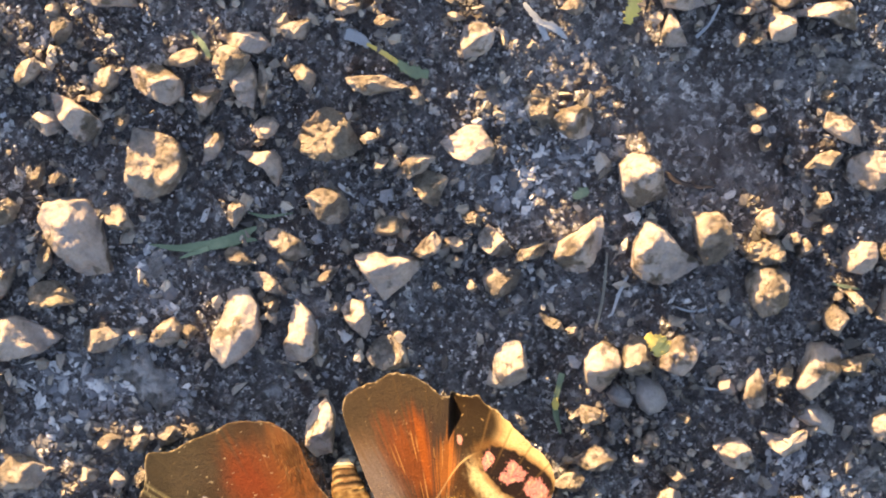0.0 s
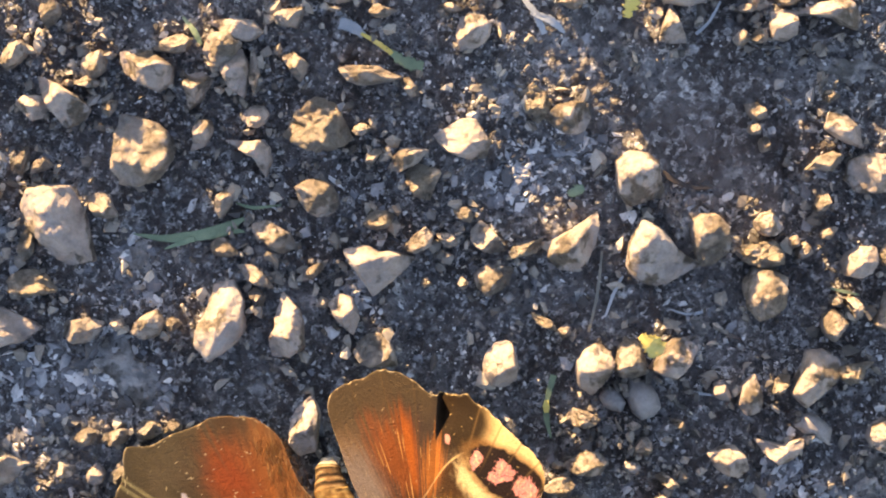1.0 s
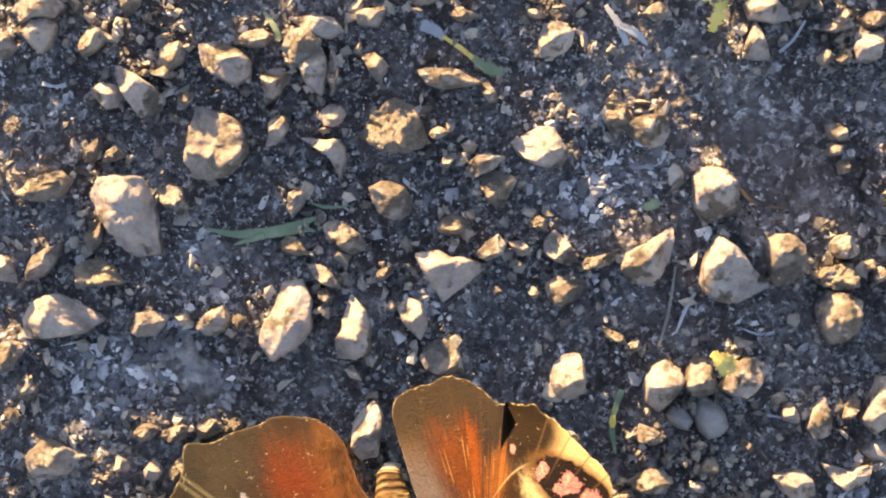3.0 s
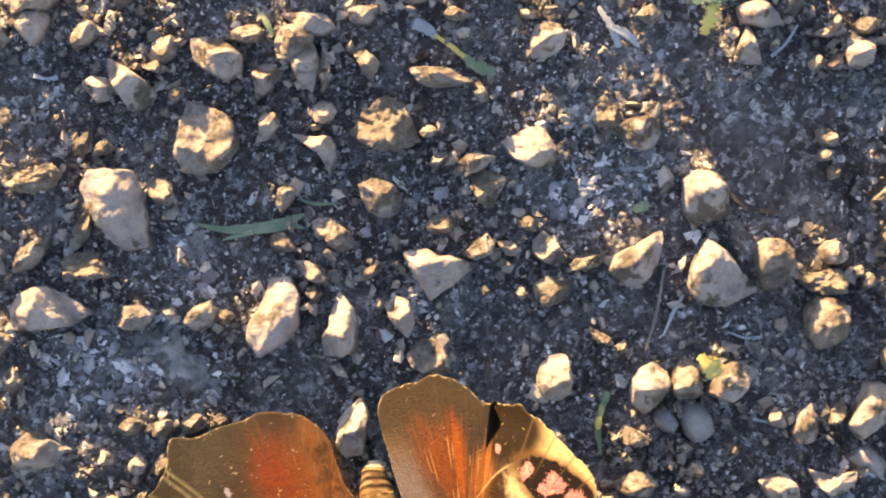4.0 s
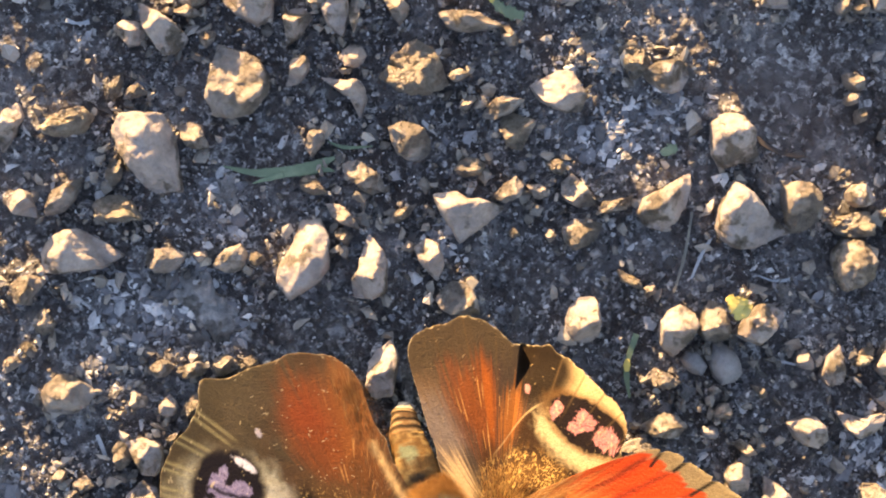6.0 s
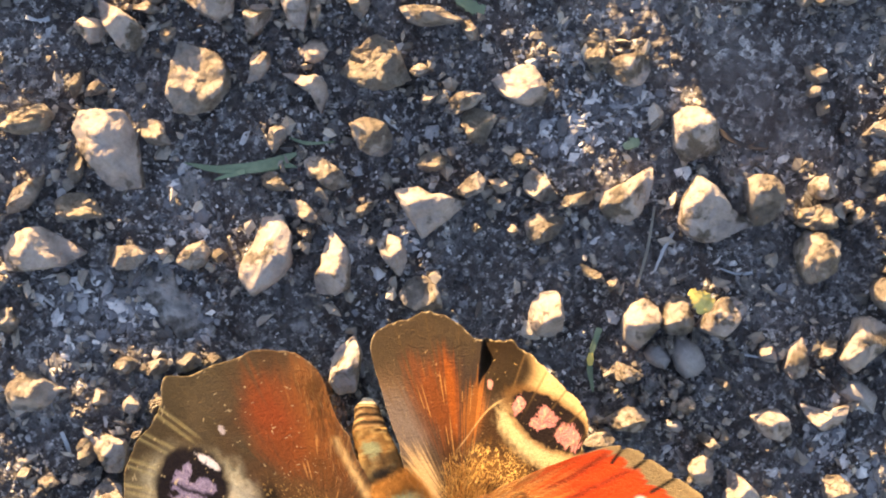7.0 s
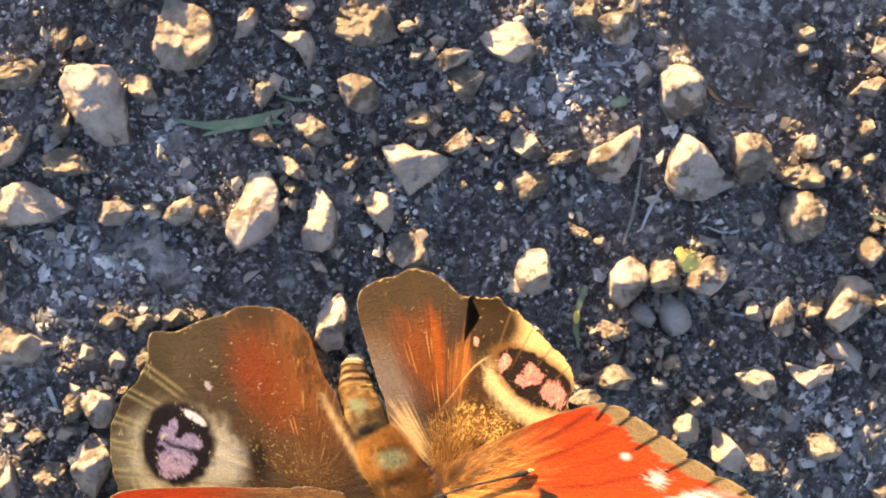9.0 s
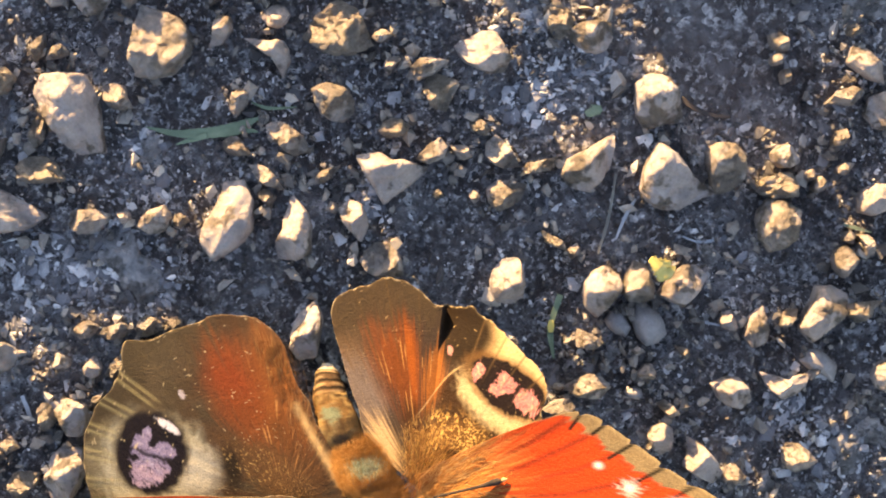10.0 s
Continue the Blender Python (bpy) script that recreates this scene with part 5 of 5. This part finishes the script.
    c = over(c, (1 - ramp01(rim + 0.25 * s1, 1.5, 2.7)) * (1 - ramp01(a + 2 * cloud, 60, 71)), (0.56, 0.39, 0.19))
    # the eyespot
    c = over(c, 1 - ramp01(ellipse(x, y, 14.85, -16.05, 4.3, 2.7, -33) + 0.08 * s1 + 0.06 * cloud, 0.60, 1.0), (0.47, 0.37, 0.20))
    eye = ellipse(x, y, 15.4, -15.15, 3.4, 1.78, -31)
    c = over(c, (1 - ramp01(eye + 0.06 * s1, 0.98, 1.30)) * 0.75, (0.13, 0.065, 0.022))
    c = over(c, 1 - ramp01(eye + 0.07 * s1, 0.90, 1.03), (0.012, 0.007, 0.007))
    lobes = speckle(x.shape, 34, 9)
    blotch = np.zeros_like(x)
    for cx, cy, w, h, turn in ((13.15, -14.0, 0.46, 0.85, -25), (15.25, -14.65, 1.0, 0.72, -30), (14.7, -15.3, 0.72, 0.55, 20), (16.8, -16.1, 1.1, 0.86, -50)):
        blotch = np.maximum(blotch, 1 - ramp01(ellipse(x, y, cx, cy, w, h, turn) + 0.26 * lobes + 0.20 * s2, 0.82, 1.0))
    blotch *= 1 - 0.6 * (1 - ramp01(np.abs(s1 + 0.4 * s2 - 0.2), 0.0, 0.12))
    blotch *= 1 - 0.95 * np.exp(-(((x - 15.95) * 0.73 - (y + 15.45) * 0.68 + 0.1 * s1) / 0.16) ** 2)
    c = over(c, blotch, (0.47, 0.185, 0.175))
    c = over(c, 0.7 * blotch * ramp01(s2, 0.1, 0.6), (0.62, 0.40, 0.25))
    c = over(c, 1 - ramp01(ellipse(x, y, 10.97, -12.6, 0.26, 0.42, 0) + 0.2 * s2, 0.7, 1.0), (0.40, 0.19, 0.17))
    # veins, loose scales and single bright hairs
    c = over(c, 0.65 * np.exp(-(near / 0.07) ** 2) * ramp01(r, 9, 12), (0.10, 0.06, 0.025))
    c = over(c, 0.5 * ramp01(s2 + 0.5 * s1, 1.12, 1.2), (0.45, 0.31, 0.15))
    c = over(c, 0.75 * ramp01(fine + 0.4 * hair, 0.75, 0.95) * (1 - ramp01(ellipse(x, y, 7.9, -14.8, 5.6, 3.0, 98), 0.5, 1.0)), (0.66, 0.32, 0.09))
    return lit_fringe(c, rim, s2, (0.55, 0.44, 0.26))


def right_fore_height(x, y, r, a):
    return 4.6 + r * np.interp(a, (-45, -20, 0, 14, 35, 55), (0.58, 0.62, 0.60, 0.54, 0.43, 0.40))


FORE_TICKS = (((19.9, -17.7), (20.8, -16.3)), ((21.5, -17.95), (22.6, -17.0)), ((22.7, -19.6), (24.6, -18.25)), ((24.4, -21.3), (26.7, -19.8)), ((27.2, -22.0), (28.75, -20.9)), ((29.2, -22.6), (30.4, -21.7)))


def right_fore_paint(x, y, r, a, rim, near):
    s1, s2 = speckle(x.shape, 41, 5), speckle(x.shape, 42, 2.0)
    hair, fine = speckle(x.shape, 43, (40, 3.0)), speckle(x.shape, 45, (30, 1.6))
    c = np.broadcast_to(np.array((0.46, 0.048, 0.012)), (*x.shape, 3)).copy()
    c = over(c, 0.30 * ramp01(hair, -0.2, 0.8), (0.46, 0.065, 0.014))
    c = over(c, 0.40 * ramp01(speckle(x.shape, 44, 26), 0.0, 0.8), (0.40, 0.035, 0.008))
    # veins
    for line, wide, deep in ((((9.6, -23.2), (13.43, -21.31), (16.4, -19.4), (19.4, -17.2)), 0.28, 0.60), (((12.5, -22.6), (16.95, -20.58), (20.77, -18.37), (22.2, -17.3)), 0.22, 0.55),
                             (((10.6, -23.7), (15.0, -23.1), (19.4, -22.63), (22.2, -21.75), (24.6, -21.1)), 0.20, 0.60), (((17.5, -21.6), (20.6, -20.6), (22.9, -19.4)), 0.18, 0.45)):
        c = over(c, np.clip(1.5 * deep * stroke(x, y, line, wide) * (0.85 + 0.15 * s2), 0, 0.9), (0.13, 0.022, 0.010))
    # golden fur at the root, running out in single hairs
    root = 1 - ramp01(r + 1.6 * hair + 0.9 * fine - 0.06 * (a - 20), 3.5, 9.5)
    c = over(c, root * 0.92, (0.52, 0.23, 0.060))
    c = over(c, root * 0.7 * ramp01(fine + 0.5 * s2, 0.25, 0.8), (0.80, 0.52, 0.20))
    c = over(c, root * 0.6 * ramp01(-fine + 0.4 * s1, 0.35, 0.9), (0.13, 0.055, 0.02))
    # the dusky margin with its dark ticks
    deep = np.interp(a, (0, 10, 19, 26, 31, 34), (1.7, 1.75, 1.75, 1.5, 1.0, 0.4))
    band = (1 - ramp01(rim + 0.22 * s1 + 0.15 * s2, deep - 0.25, deep + 0.25)) * (1 - ramp01(a, 34, 37))
    c = over(c, 0.5 * (1 - ramp01(rim + 0.4 * s1, deep, deep + 0.8)) * (1 - ramp01(a, 33, 36)), (0.30, 0.045, 0.018))
    c = over(c, band, (0.205, 0.155, 0.085))
    c = over(c, 0.45 * band * ramp01(s2 + 0.4 * hair, -0.2, 0.6), (0.15, 0.11, 0.058))
    c = over(c, 0.5 * band * (1 - ramp01(rim, 0.1, 0.4)), (0.30, 0.24, 0.14))
    for line in FORE_TICKS:
        c = over(c, np.clip(1.7 * stroke(x, y, line, 0.11), 0, 1), (0.012, 0.010, 0.008))
    # black cells and the white and pink marks
    for cx, cy, w, h, turn in ((16.9, -24.2, 1.6, 0.62, -42), (22.3, -23.9, 1.9, 0.75, 8)):
        c = over(c, 1 - ramp01(ellipse(x, y, cx, cy, w, h, turn) + 0.18 * s1, 0.75, 1.15), (0.015, 0.012, 0.012))
    glow = 1 - ramp01(ellipse(x, y, 26.6, -22.95, 2.9, 0.95, 14) + 0.30 * s1 + 0.2 * s2, 0.5, 1.05)
    c = over(c, glow * 0.8, (0.50, 0.22, 0.22))
    c = over(c, glow * ramp01(s1 + 0.6 * s2, -0.25, 0.5), (0.66, 0.58, 0.60))
    for cx, cy, size in ((21.95, -20.21, 0.5), (24.15, -21.64, 0.95)):
        d = np.hypot(x - cx, (y - cy) * 1.35) / size
        c = over(c, (1 - ramp01(d + 0.5 * s2 * (size > 0.6), 0.3, 1.15)) * (0.9 if size < 0.6 else 0.75), (0.62, 0.44, 0.42))
        c = over(c, (1 - ramp01(d, 0.15, 0.55)) * 0.8, (0.78, 0.70, 0.66))
    return c


def left_fore_height(x, y, r, a):
    return 4.3 - 0.02 * r


def left_fore_paint(x, y, r, a, rim, near):
    s1, s2, hair = speckle(x.shape, 51, 5), speckle(x.shape, 52, 2.0), speckle(x.shape, 53, (40, 3.0))
    c = np.broadcast_to(np.array((0.40, 0.045, 0.012)), (*x.shape, 3)).copy()
    c = over(c, 0.35 * ramp01(hair, -0.2, 0.8), (0.40, 0.040, 0.010))
    c = over(c, (1 - ramp01(r + 1.0 * hair, 6.0, 12.0)) * 0.92, (0.17, 0.085, 0.032))
    c = over(c, (1 - ramp01(r + 1.0 * hair, 6.0, 12.0)) * 0.6 * ramp01(s2 + 0.5 * s1, 0.2, 0.8), (0.50, 0.32, 0.12))
    c = over(c, 0.85 * (1 - ramp01(rim + 0.12 * s1, 0.16, 0.42)), (0.13, 0.085, 0.048))
    c = over(c, 0.8 * (1 - ramp01(rim + 0.06 * s2, 0.03, 0.12)), (0.42, 0.33, 0.20))
    return over(c, 0.4 * np.exp(-(near / 0.16) ** 2), (0.2, 0.04, 0.015))


def tube(name, path, radii, parent, material, label="", sides=28, ringed=0.0):
    """A round body along a path, with its rings."""
    pts = [Vector(p) - Vector((*HOME, 0)) for p in path]
    steps = 60
    verts = []
    for i in range(steps):
        f = i / (steps - 1) * (len(pts) - 1)
        k = min(int(f), len(pts) - 2)
        g = f - k
        g2 = g * g * (3 - 2 * g)
        p = pts[k].lerp(pts[k + 1], g)
        rad = radii[k] * (1 - g2) + radii[k + 1] * g2
        rad *= 1 + ringed * (abs(math.sin(i / (steps - 1) * math.pi * 9)) - 0.5)
        t = (pts[k + 1] - pts[k]).normalized()
        side = t.cross(Vector((0, 0, 1))).normalized()
        up = side.cross(t)
        for j in range(sides):
            b = 2 * math.pi * j / sides
            verts.append(tuple((p + (side * math.cos(b) + up * math.sin(b)) * rad) * MM))
    faces = lattice(steps, sides, True)
    faces += [tuple(range(sides))[::-1], tuple((steps - 1) * sides + j for j in range(sides))]
    return part(name, mesh_of(name, verts, faces, material), parent, label)


def fur(name, parent, strands, material, label):
    """Fine hairs: each a thin three-sided spike from a root, a way and a length."""
    verts, faces = [], []
    for root, way, length, width in strands:
        p, w = Vector(root) - Vector((*HOME, 0)), Vector(way).normalized()
        side = w.cross(Vector((0.1, 0.2, 1))).normalized()
        up = side.cross(w)
        step = len(verts)
        bend = Vector((0, 0, -0.18 * length))
        for q, k in ((p, 1.0), (p + w * length * 0.55, 0.75)):
            for b in range(3):
                t = b * 2.0944
                verts.append(tuple((q + (side * math.cos(t) + up * math.sin(t)) * width * k) * MM))
        verts.append(tuple((p + w * length + bend) * MM))
        for b in range(3):
            c = (b + 1) % 3
            faces.append((step + b, step + c, step + 3 + c, step + 3 + b))
            faces.append((step + 3 + b, step + 3 + c, step + 6))
    ob = part(name, mesh_of(name, verts, faces, material), parent, label)
    return tagged(ob, kind="stuff")


def abdomen_coat(ob, sides=28, steps=60):
    """Pale-edged rings behind, ochre and green scales towards the thorax."""
    rng = np.random.default_rng(61)
    f = np.repeat(np.linspace(0, 1, steps), sides)
    n1 = smooth_field((steps, sides), (5, 4), rng).ravel()
    n2 = smooth_field((steps, sides), 1.6, rng).ravel()
    turn = np.tile(np.arange(sides) / sides * 2 * np.pi, steps)
    c = np.broadcast_to(np.array((0.20, 0.11, 0.038)), (steps * sides, 3)).copy()
    c = over(c, 0.8 * ramp01(n2 + 0.6 * n1, 0.2, 0.8), (0.42, 0.28, 0.11))
    c = over(c, 0.7 * ramp01(-n2 + 0.6 * n1, 0.3, 0.9), (0.07, 0.040, 0.018))
    phase = (f * 11.5 + 0.55 * np.sin(turn) + 0.10 * n1) % 1.0
    rings = 1 - ramp01(f + 0.05 * n1, 0.40, 0.55)
    c = over(c, 0.75 * rings, (0.12, 0.070, 0.034))
    c = over(c, 0.9 * rings * np.exp(-((phase - 0.70) / 0.15) ** 2) * ramp01(n1 + 0.6 * n2, -0.5, 0.3), (0.40, 0.29, 0.16))
    c = over(c, 0.95 * rings * (1 - ramp01(phase, 0.30, 0.50)), (0.020, 0.014, 0.010))
    c = over(c, 1 - ramp01(f + 0.03 * n1, 0.13, 0.19), (0.52, 0.45, 0.33))
    patch = np.exp(-((f - 0.66) / 0.10) ** 2) * np.exp(-((turn - 1.45) / 0.7) ** 2)
    c = over(c, ramp01(patch + 0.3 * n2, 0.40, 0.75) * 0.9, (0.15, 0.185, 0.12))
    dark = np.exp(-((f - 0.85) / 0.06) ** 2) * np.exp(-((turn - 1.45) / 0.6) ** 2)
    c = over(c, ramp01(dark + 0.2 * n2, 0.4, 0.8) * 0.9, (0.045, 0.034, 0.022))
    att = ob.data.color_attributes.new("scale_colour", "FLOAT_COLOR", "POINT")
    att.data.foreach_set("color", np.concatenate([c, np.ones((len(c), 1))], 1).astype(np.float32).ravel())


def butterfly():
    fly = tagged(new("butterfly"), "orange-red butterfly with ringed eyespots and worn wings, basking on asphalt", "butterfly")
    fly.location = (HOME[0] * MM, HOME[1] * MM, 0)
    left_hind = wing("hindwing", fly, (-1.5, -24.5), ((-20, 6.4), (10, 6.4), (35, 6.0), (60, 5.8), (70, 6.3), (78, 7.8), (85.6, 8.8), (90.8, 10.8), (92.9, 12.4), (97.4, 13.6), (101, 14.3), (107, 14.9), (114.4, 15.5), (119, 15.4), (127, 16.0), (132, 16.3), (135, 17.0), (136.7, 17.8), (138.6, 17.5), (143, 16.3), (150, 16.1), (156, 16.5), (162, 16.5), (169, 16.2), (175, 15.7), (186, 14.8)),
         left_hind_height, left_hind_paint, (96, 106, 116, 126, 136, 145, 153, 161, 168, 176), "brown hindwing with a lilac and black eyespot in a cream ring")
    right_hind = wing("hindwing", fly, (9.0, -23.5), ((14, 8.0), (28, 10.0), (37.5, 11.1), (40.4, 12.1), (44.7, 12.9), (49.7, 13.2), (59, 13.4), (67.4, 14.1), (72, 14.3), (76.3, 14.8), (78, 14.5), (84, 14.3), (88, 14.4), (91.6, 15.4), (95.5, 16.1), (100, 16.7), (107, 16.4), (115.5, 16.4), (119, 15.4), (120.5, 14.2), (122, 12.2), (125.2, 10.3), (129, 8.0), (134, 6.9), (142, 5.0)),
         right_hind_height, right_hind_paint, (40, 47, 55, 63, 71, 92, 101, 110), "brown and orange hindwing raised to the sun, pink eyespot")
    right_fore = wing("forewing", fly, (8.5, -24.0), ((-46, 6.0), (-40, 14.0), (-30, 23.0), (-20, 28.0), (-12, 29.0), (-6, 27.5), (0, 24.8), (4.7, 22.4), (7.2, 21.15), (8.4, 20.3), (10.3, 19.5), (12.8, 18.5), (16.1, 17.7), (19.5, 16.9), (22.8, 16.1), (26.1, 15.65), (29.3, 15.0), (31.9, 14.4), (33.7, 13.6), (34.8, 12.7), (36.8, 11.0), (39.8, 8.8), (44.7, 6.5), (52.8, 4.2), (66, 2.8), (80, 2.0)),
         right_fore_height, right_fore_paint, (-12, -4, 2), "bright orange-red forewing with a tan ticked margin", 0.05, (4.9, 8.7, 13.0, 19.6, 26.3, 31.4))
    wing("forewing", fly, (1.5, -25.5), ((120, 1.2), (145, 2.0), (165, 5.0), (170.5, 7.6), (174.5, 12.7), (176.2, 16.0), (177.2, 18.0), (181, 19.2), (184, 21.0), (192, 24.5), (202, 27.5), (212, 29.0), (222, 24.0), (232, 14.0), (240, 5.0)),
         left_fore_height, left_fore_paint, (180, 186, 193, 201, 210), "orange-red forewing with a brown edge, mostly flat")
    brown = plain_material("brown fur base", (0.16, 0.10, 0.05), (0.36, 0.22, 0.10), 700, 0.8, 0.0001)
    abdomen = tube("abdomen", ((1.40, -14.0, 1.2), (1.40, -14.9, 1.4), (1.65, -16.6, 1.8), (2.35, -18.6, 2.2), (3.4, -20.9, 2.2)), (0.45, 1.0, 1.38, 1.65, 1.45), fly, M_WING, "banded brown abdomen with a pale tip", ringed=0.02)
    abdomen_coat(abdomen)
    thorax = tube("thorax", ((3.2, -20.2, 2.3), (3.8, -21.0, 2.5), (4.7, -22.4, 2.7), (5.6, -24.4, 2.8), (6.3, -25.8, 2.8)), (0.8, 1.45, 1.85, 1.9, 1.0), fly, brown, "furry orange-brown thorax")
    tube("head", ((6.0, -24.6, 3.0), (6.5, -25.4, 3.0), (7.0, -26.2, 3.0)), (0.9, 1.25, 0.5), fly, brown, "small brown head")
    dark = plain_material("black antenna", (0.012, 0.009, 0.007), (0.04, 0.026, 0.016), 900, 0.85)
    pale = plain_material("pale antenna tip", (0.42, 0.28, 0.10), (0.66, 0.48, 0.20), 900, 0.5)
    antenna = tube("antenna", ((7.0, -25.0, 5.0), (10.0, -23.6, 6.2), (13.1, -22.6, 7.7), (14.6, -22.05, 8.4), (15.0, -21.9, 8.55)), (0.10, 0.09, 0.11, 0.27, 0.15), fly, dark, "thin black clubbed antenna", 10)
    tube("antenna_tip", ((14.9, -21.95, 8.5), (15.15, -21.85, 8.6), (15.4, -21.77, 8.7)), (0.12, 0.17, 0.06), antenna, pale, "pale tip of the antenna", 10)
    rng = random.Random(5)
    strands, patch = [], []
    for _ in range(15000):  # the coat of the thorax, with a green patch on its back
        f = rng.random()
        cx, cy, cz = 3.3 + 3.0 * f, -20.4 - 5.2 * f, 2.2 + 0.6 * min(1, f * 2.0)
        rad = 1.15 + 0.8 * math.sin(math.pi * min(0.72, f + 0.1))
        b = rng.uniform(-0.25, math.pi + 0.25)
        nx, nz = math.cos(b), math.sin(b)
        root = (cx + nx * rad * 0.88, cy + nx * rad * 0.45, cz + nz * rad)
        green = math.hypot((root[0] - 4.75) / 1.5, (root[1] + 22.1) / 1.0) + rng.gauss(0, 0.22) < 0.85 and nz > 0
        way = (nx * 0.55 - 0.2 + rng.uniform(-0.25, 0.25), 0.85 + nx * 0.3 + rng.uniform(-0.25, 0.25), nz * 0.35 + rng.uniform(-0.15, 0.35))
        (patch if green else strands).append((root, way, rng.uniform(0.3, 0.7) if green else rng.uniform(0.4, 1.15), 0.013))
    fur("fur", thorax, strands, plain_material("orange-brown hair", (0.30, 0.145, 0.042), (0.50, 0.275, 0.085), 400, 0.6, clear=0.5), "orange-brown hair of the body")
    fur("thorax_patch", thorax, patch, plain_material("olive green hair", (0.13, 0.165, 0.115), (0.33, 0.37, 0.27), 900, 0.6), "olive green patch on the thorax")
    strands = []
    for _ in range(260):  # tufts between the body and the raised wings
        x, y = rng.gauss(8.4, 0.9), rng.gauss(-23.6, 1.2)
        strands.append(((x, y, 3.6 + rng.uniform(0, 0.9)), (0.45 + rng.uniform(-0.5, 0.5), 0.7 + rng.uniform(-0.5, 0.4), 0.5), rng.uniform(0.7, 1.7), 0.020))
    fur("tuft", fly, strands, plain_material("bright orange hair", (0.40, 0.19, 0.05), (0.68, 0.40, 0.14), 400, 0.6, clear=0.5), "bright hair between body and wings")
    strands = []
    for _ in range(900):  # hair along the inner edge of the flat hindwing
        f = rng.random() ** 0.7
        x, y = 1.8 - 4.2 * f + rng.gauss(0, 0.55), -22.0 + 9.0 * f + rng.gauss(0, 0.4)
        strands.append(((x - 0.6, y, 3.0 - 0.6 * f + rng.uniform(0, 0.25)), (-0.25 + rng.uniform(-0.2, 0.2), 1.0, 0.10), rng.uniform(0.6, 1.6), 0.012))
    fur("wing_hair", left_hind, strands, plain_material("brown wing hair", (0.20, 0.095, 0.032), (0.42, 0.23, 0.085), 400, 0.55, clear=0.5), "brown hair along the inner wing edge")
    strands = []
    for _ in range(450):  # hair over the root of the raised wings
        f, s = rng.random(), rng.gauss(0, 1.0)
        a = radians(rng.uniform(40, 100))
        rr = rng.uniform(0.5, 4.5)
        x, y = 8.2 + rr * math.cos(a), -23.6 + rr * math.sin(a)
        slope = float(right_hind_slope(np.array(math.degrees(a)))) * 0.5
        strands.append(((x, y, 4.0 + rr * slope + 0.15), (math.cos(a) + rng.uniform(-0.25, 0.25), math.sin(a) + rng.uniform(-0.2, 0.2), 0.2 + slope), rng.uniform(0.5, 1.4), 0.018))
    fur("wing_hair", right_hind, strands, plain_material("golden wing hair", (0.34, 0.17, 0.05), (0.60, 0.38, 0.14), 400, 0.55, clear=0.5), "golden hair at the wing roots")
    strands = []
    for _ in range(420):  # golden fur over the root of the raised forewing
        a, rr = rng.uniform(8, 78), 0.6 + 6.2 * rng.random() ** 1.5
        if rr > float(np.interp(a, (8, 35, 45, 55, 78), (6.8, 6.8, 6.2, 3.8, 2.0))):
            continue
        x, y = 8.5 + rr * math.cos(radians(a)), -24.0 + rr * math.sin(radians(a))
        z = float(right_fore_height(x, y, rr, a)) + 0.08
        w = radians(a * 0.75 + rng.uniform(-30, 30))
        strands.append(((x, y, z + rng.uniform(0, 0.2)), (math.cos(w), math.sin(w), 0.52 + rng.uniform(-0.05, 0.15)), rng.uniform(0.5, 1.5), 0.017))
    fur("wing_hair", right_fore, strands, plain_material("golden root hair", (0.50, 0.25, 0.07), (0.78, 0.50, 0.18), 500, 0.55, clear=0.5), "golden hair over the forewing root")
    return fly


butterfly()
scraps()
stones()
outer_stones()
fill_ground()
shards("stone_crumbs", "tan crumbs clinging round the stones", M_CRUMB, 2800, 0.12, 0.80, 1.0, (0.1, 0.8), 72, (), [p for p in placed if -29 < p[0] < 47 and -26 < p[1] < 28 and p[2] > 0.8])
HEAPS = ((18.9, 9.0, 1.5), (16.8, 13.2, 0.9), (16.7, 6.9, 1.0), (22.0, 10.1, 0.8), (-14.0, 2.0, 1.1), (-12.8, -0.4, 1.0), (-15.6, -5.2, 1.3), (-12.7, -8.4, 1.2), (-16.4, -6.7, 1.2), (31.8, 4.9, 0.8),
         (-19.4, -7.7, 1.6), (-22.5, -11.4, 1.2), (-23.1, -6.1, 1.2), (40.4, -21.0, 1.8), (38.1, -17.4, 1.2), (4.1, -1.4, 0.7))
shards("worn_chips", "flush grey chips worn level with the bitumen", M_CHIP, 5000, 0.12, 0.85, 0.45, (-0.08, 0.12), 9, HEAPS)
shards("half_sunk_chips", "grey and tan chips half sunk in the bitumen", M_SUNK, 900, 0.25, 1.05, 0.8, (-0.20, 0.20), 55)
shards("grit", "fine grey crushed grit between the stones", M_GRIT, 60000, 0.05, 0.30, 0.8, (-0.05, 0.12), 8)


def motions():
    """Nothing but the camera moves: the butterfly sits still."""


motions()
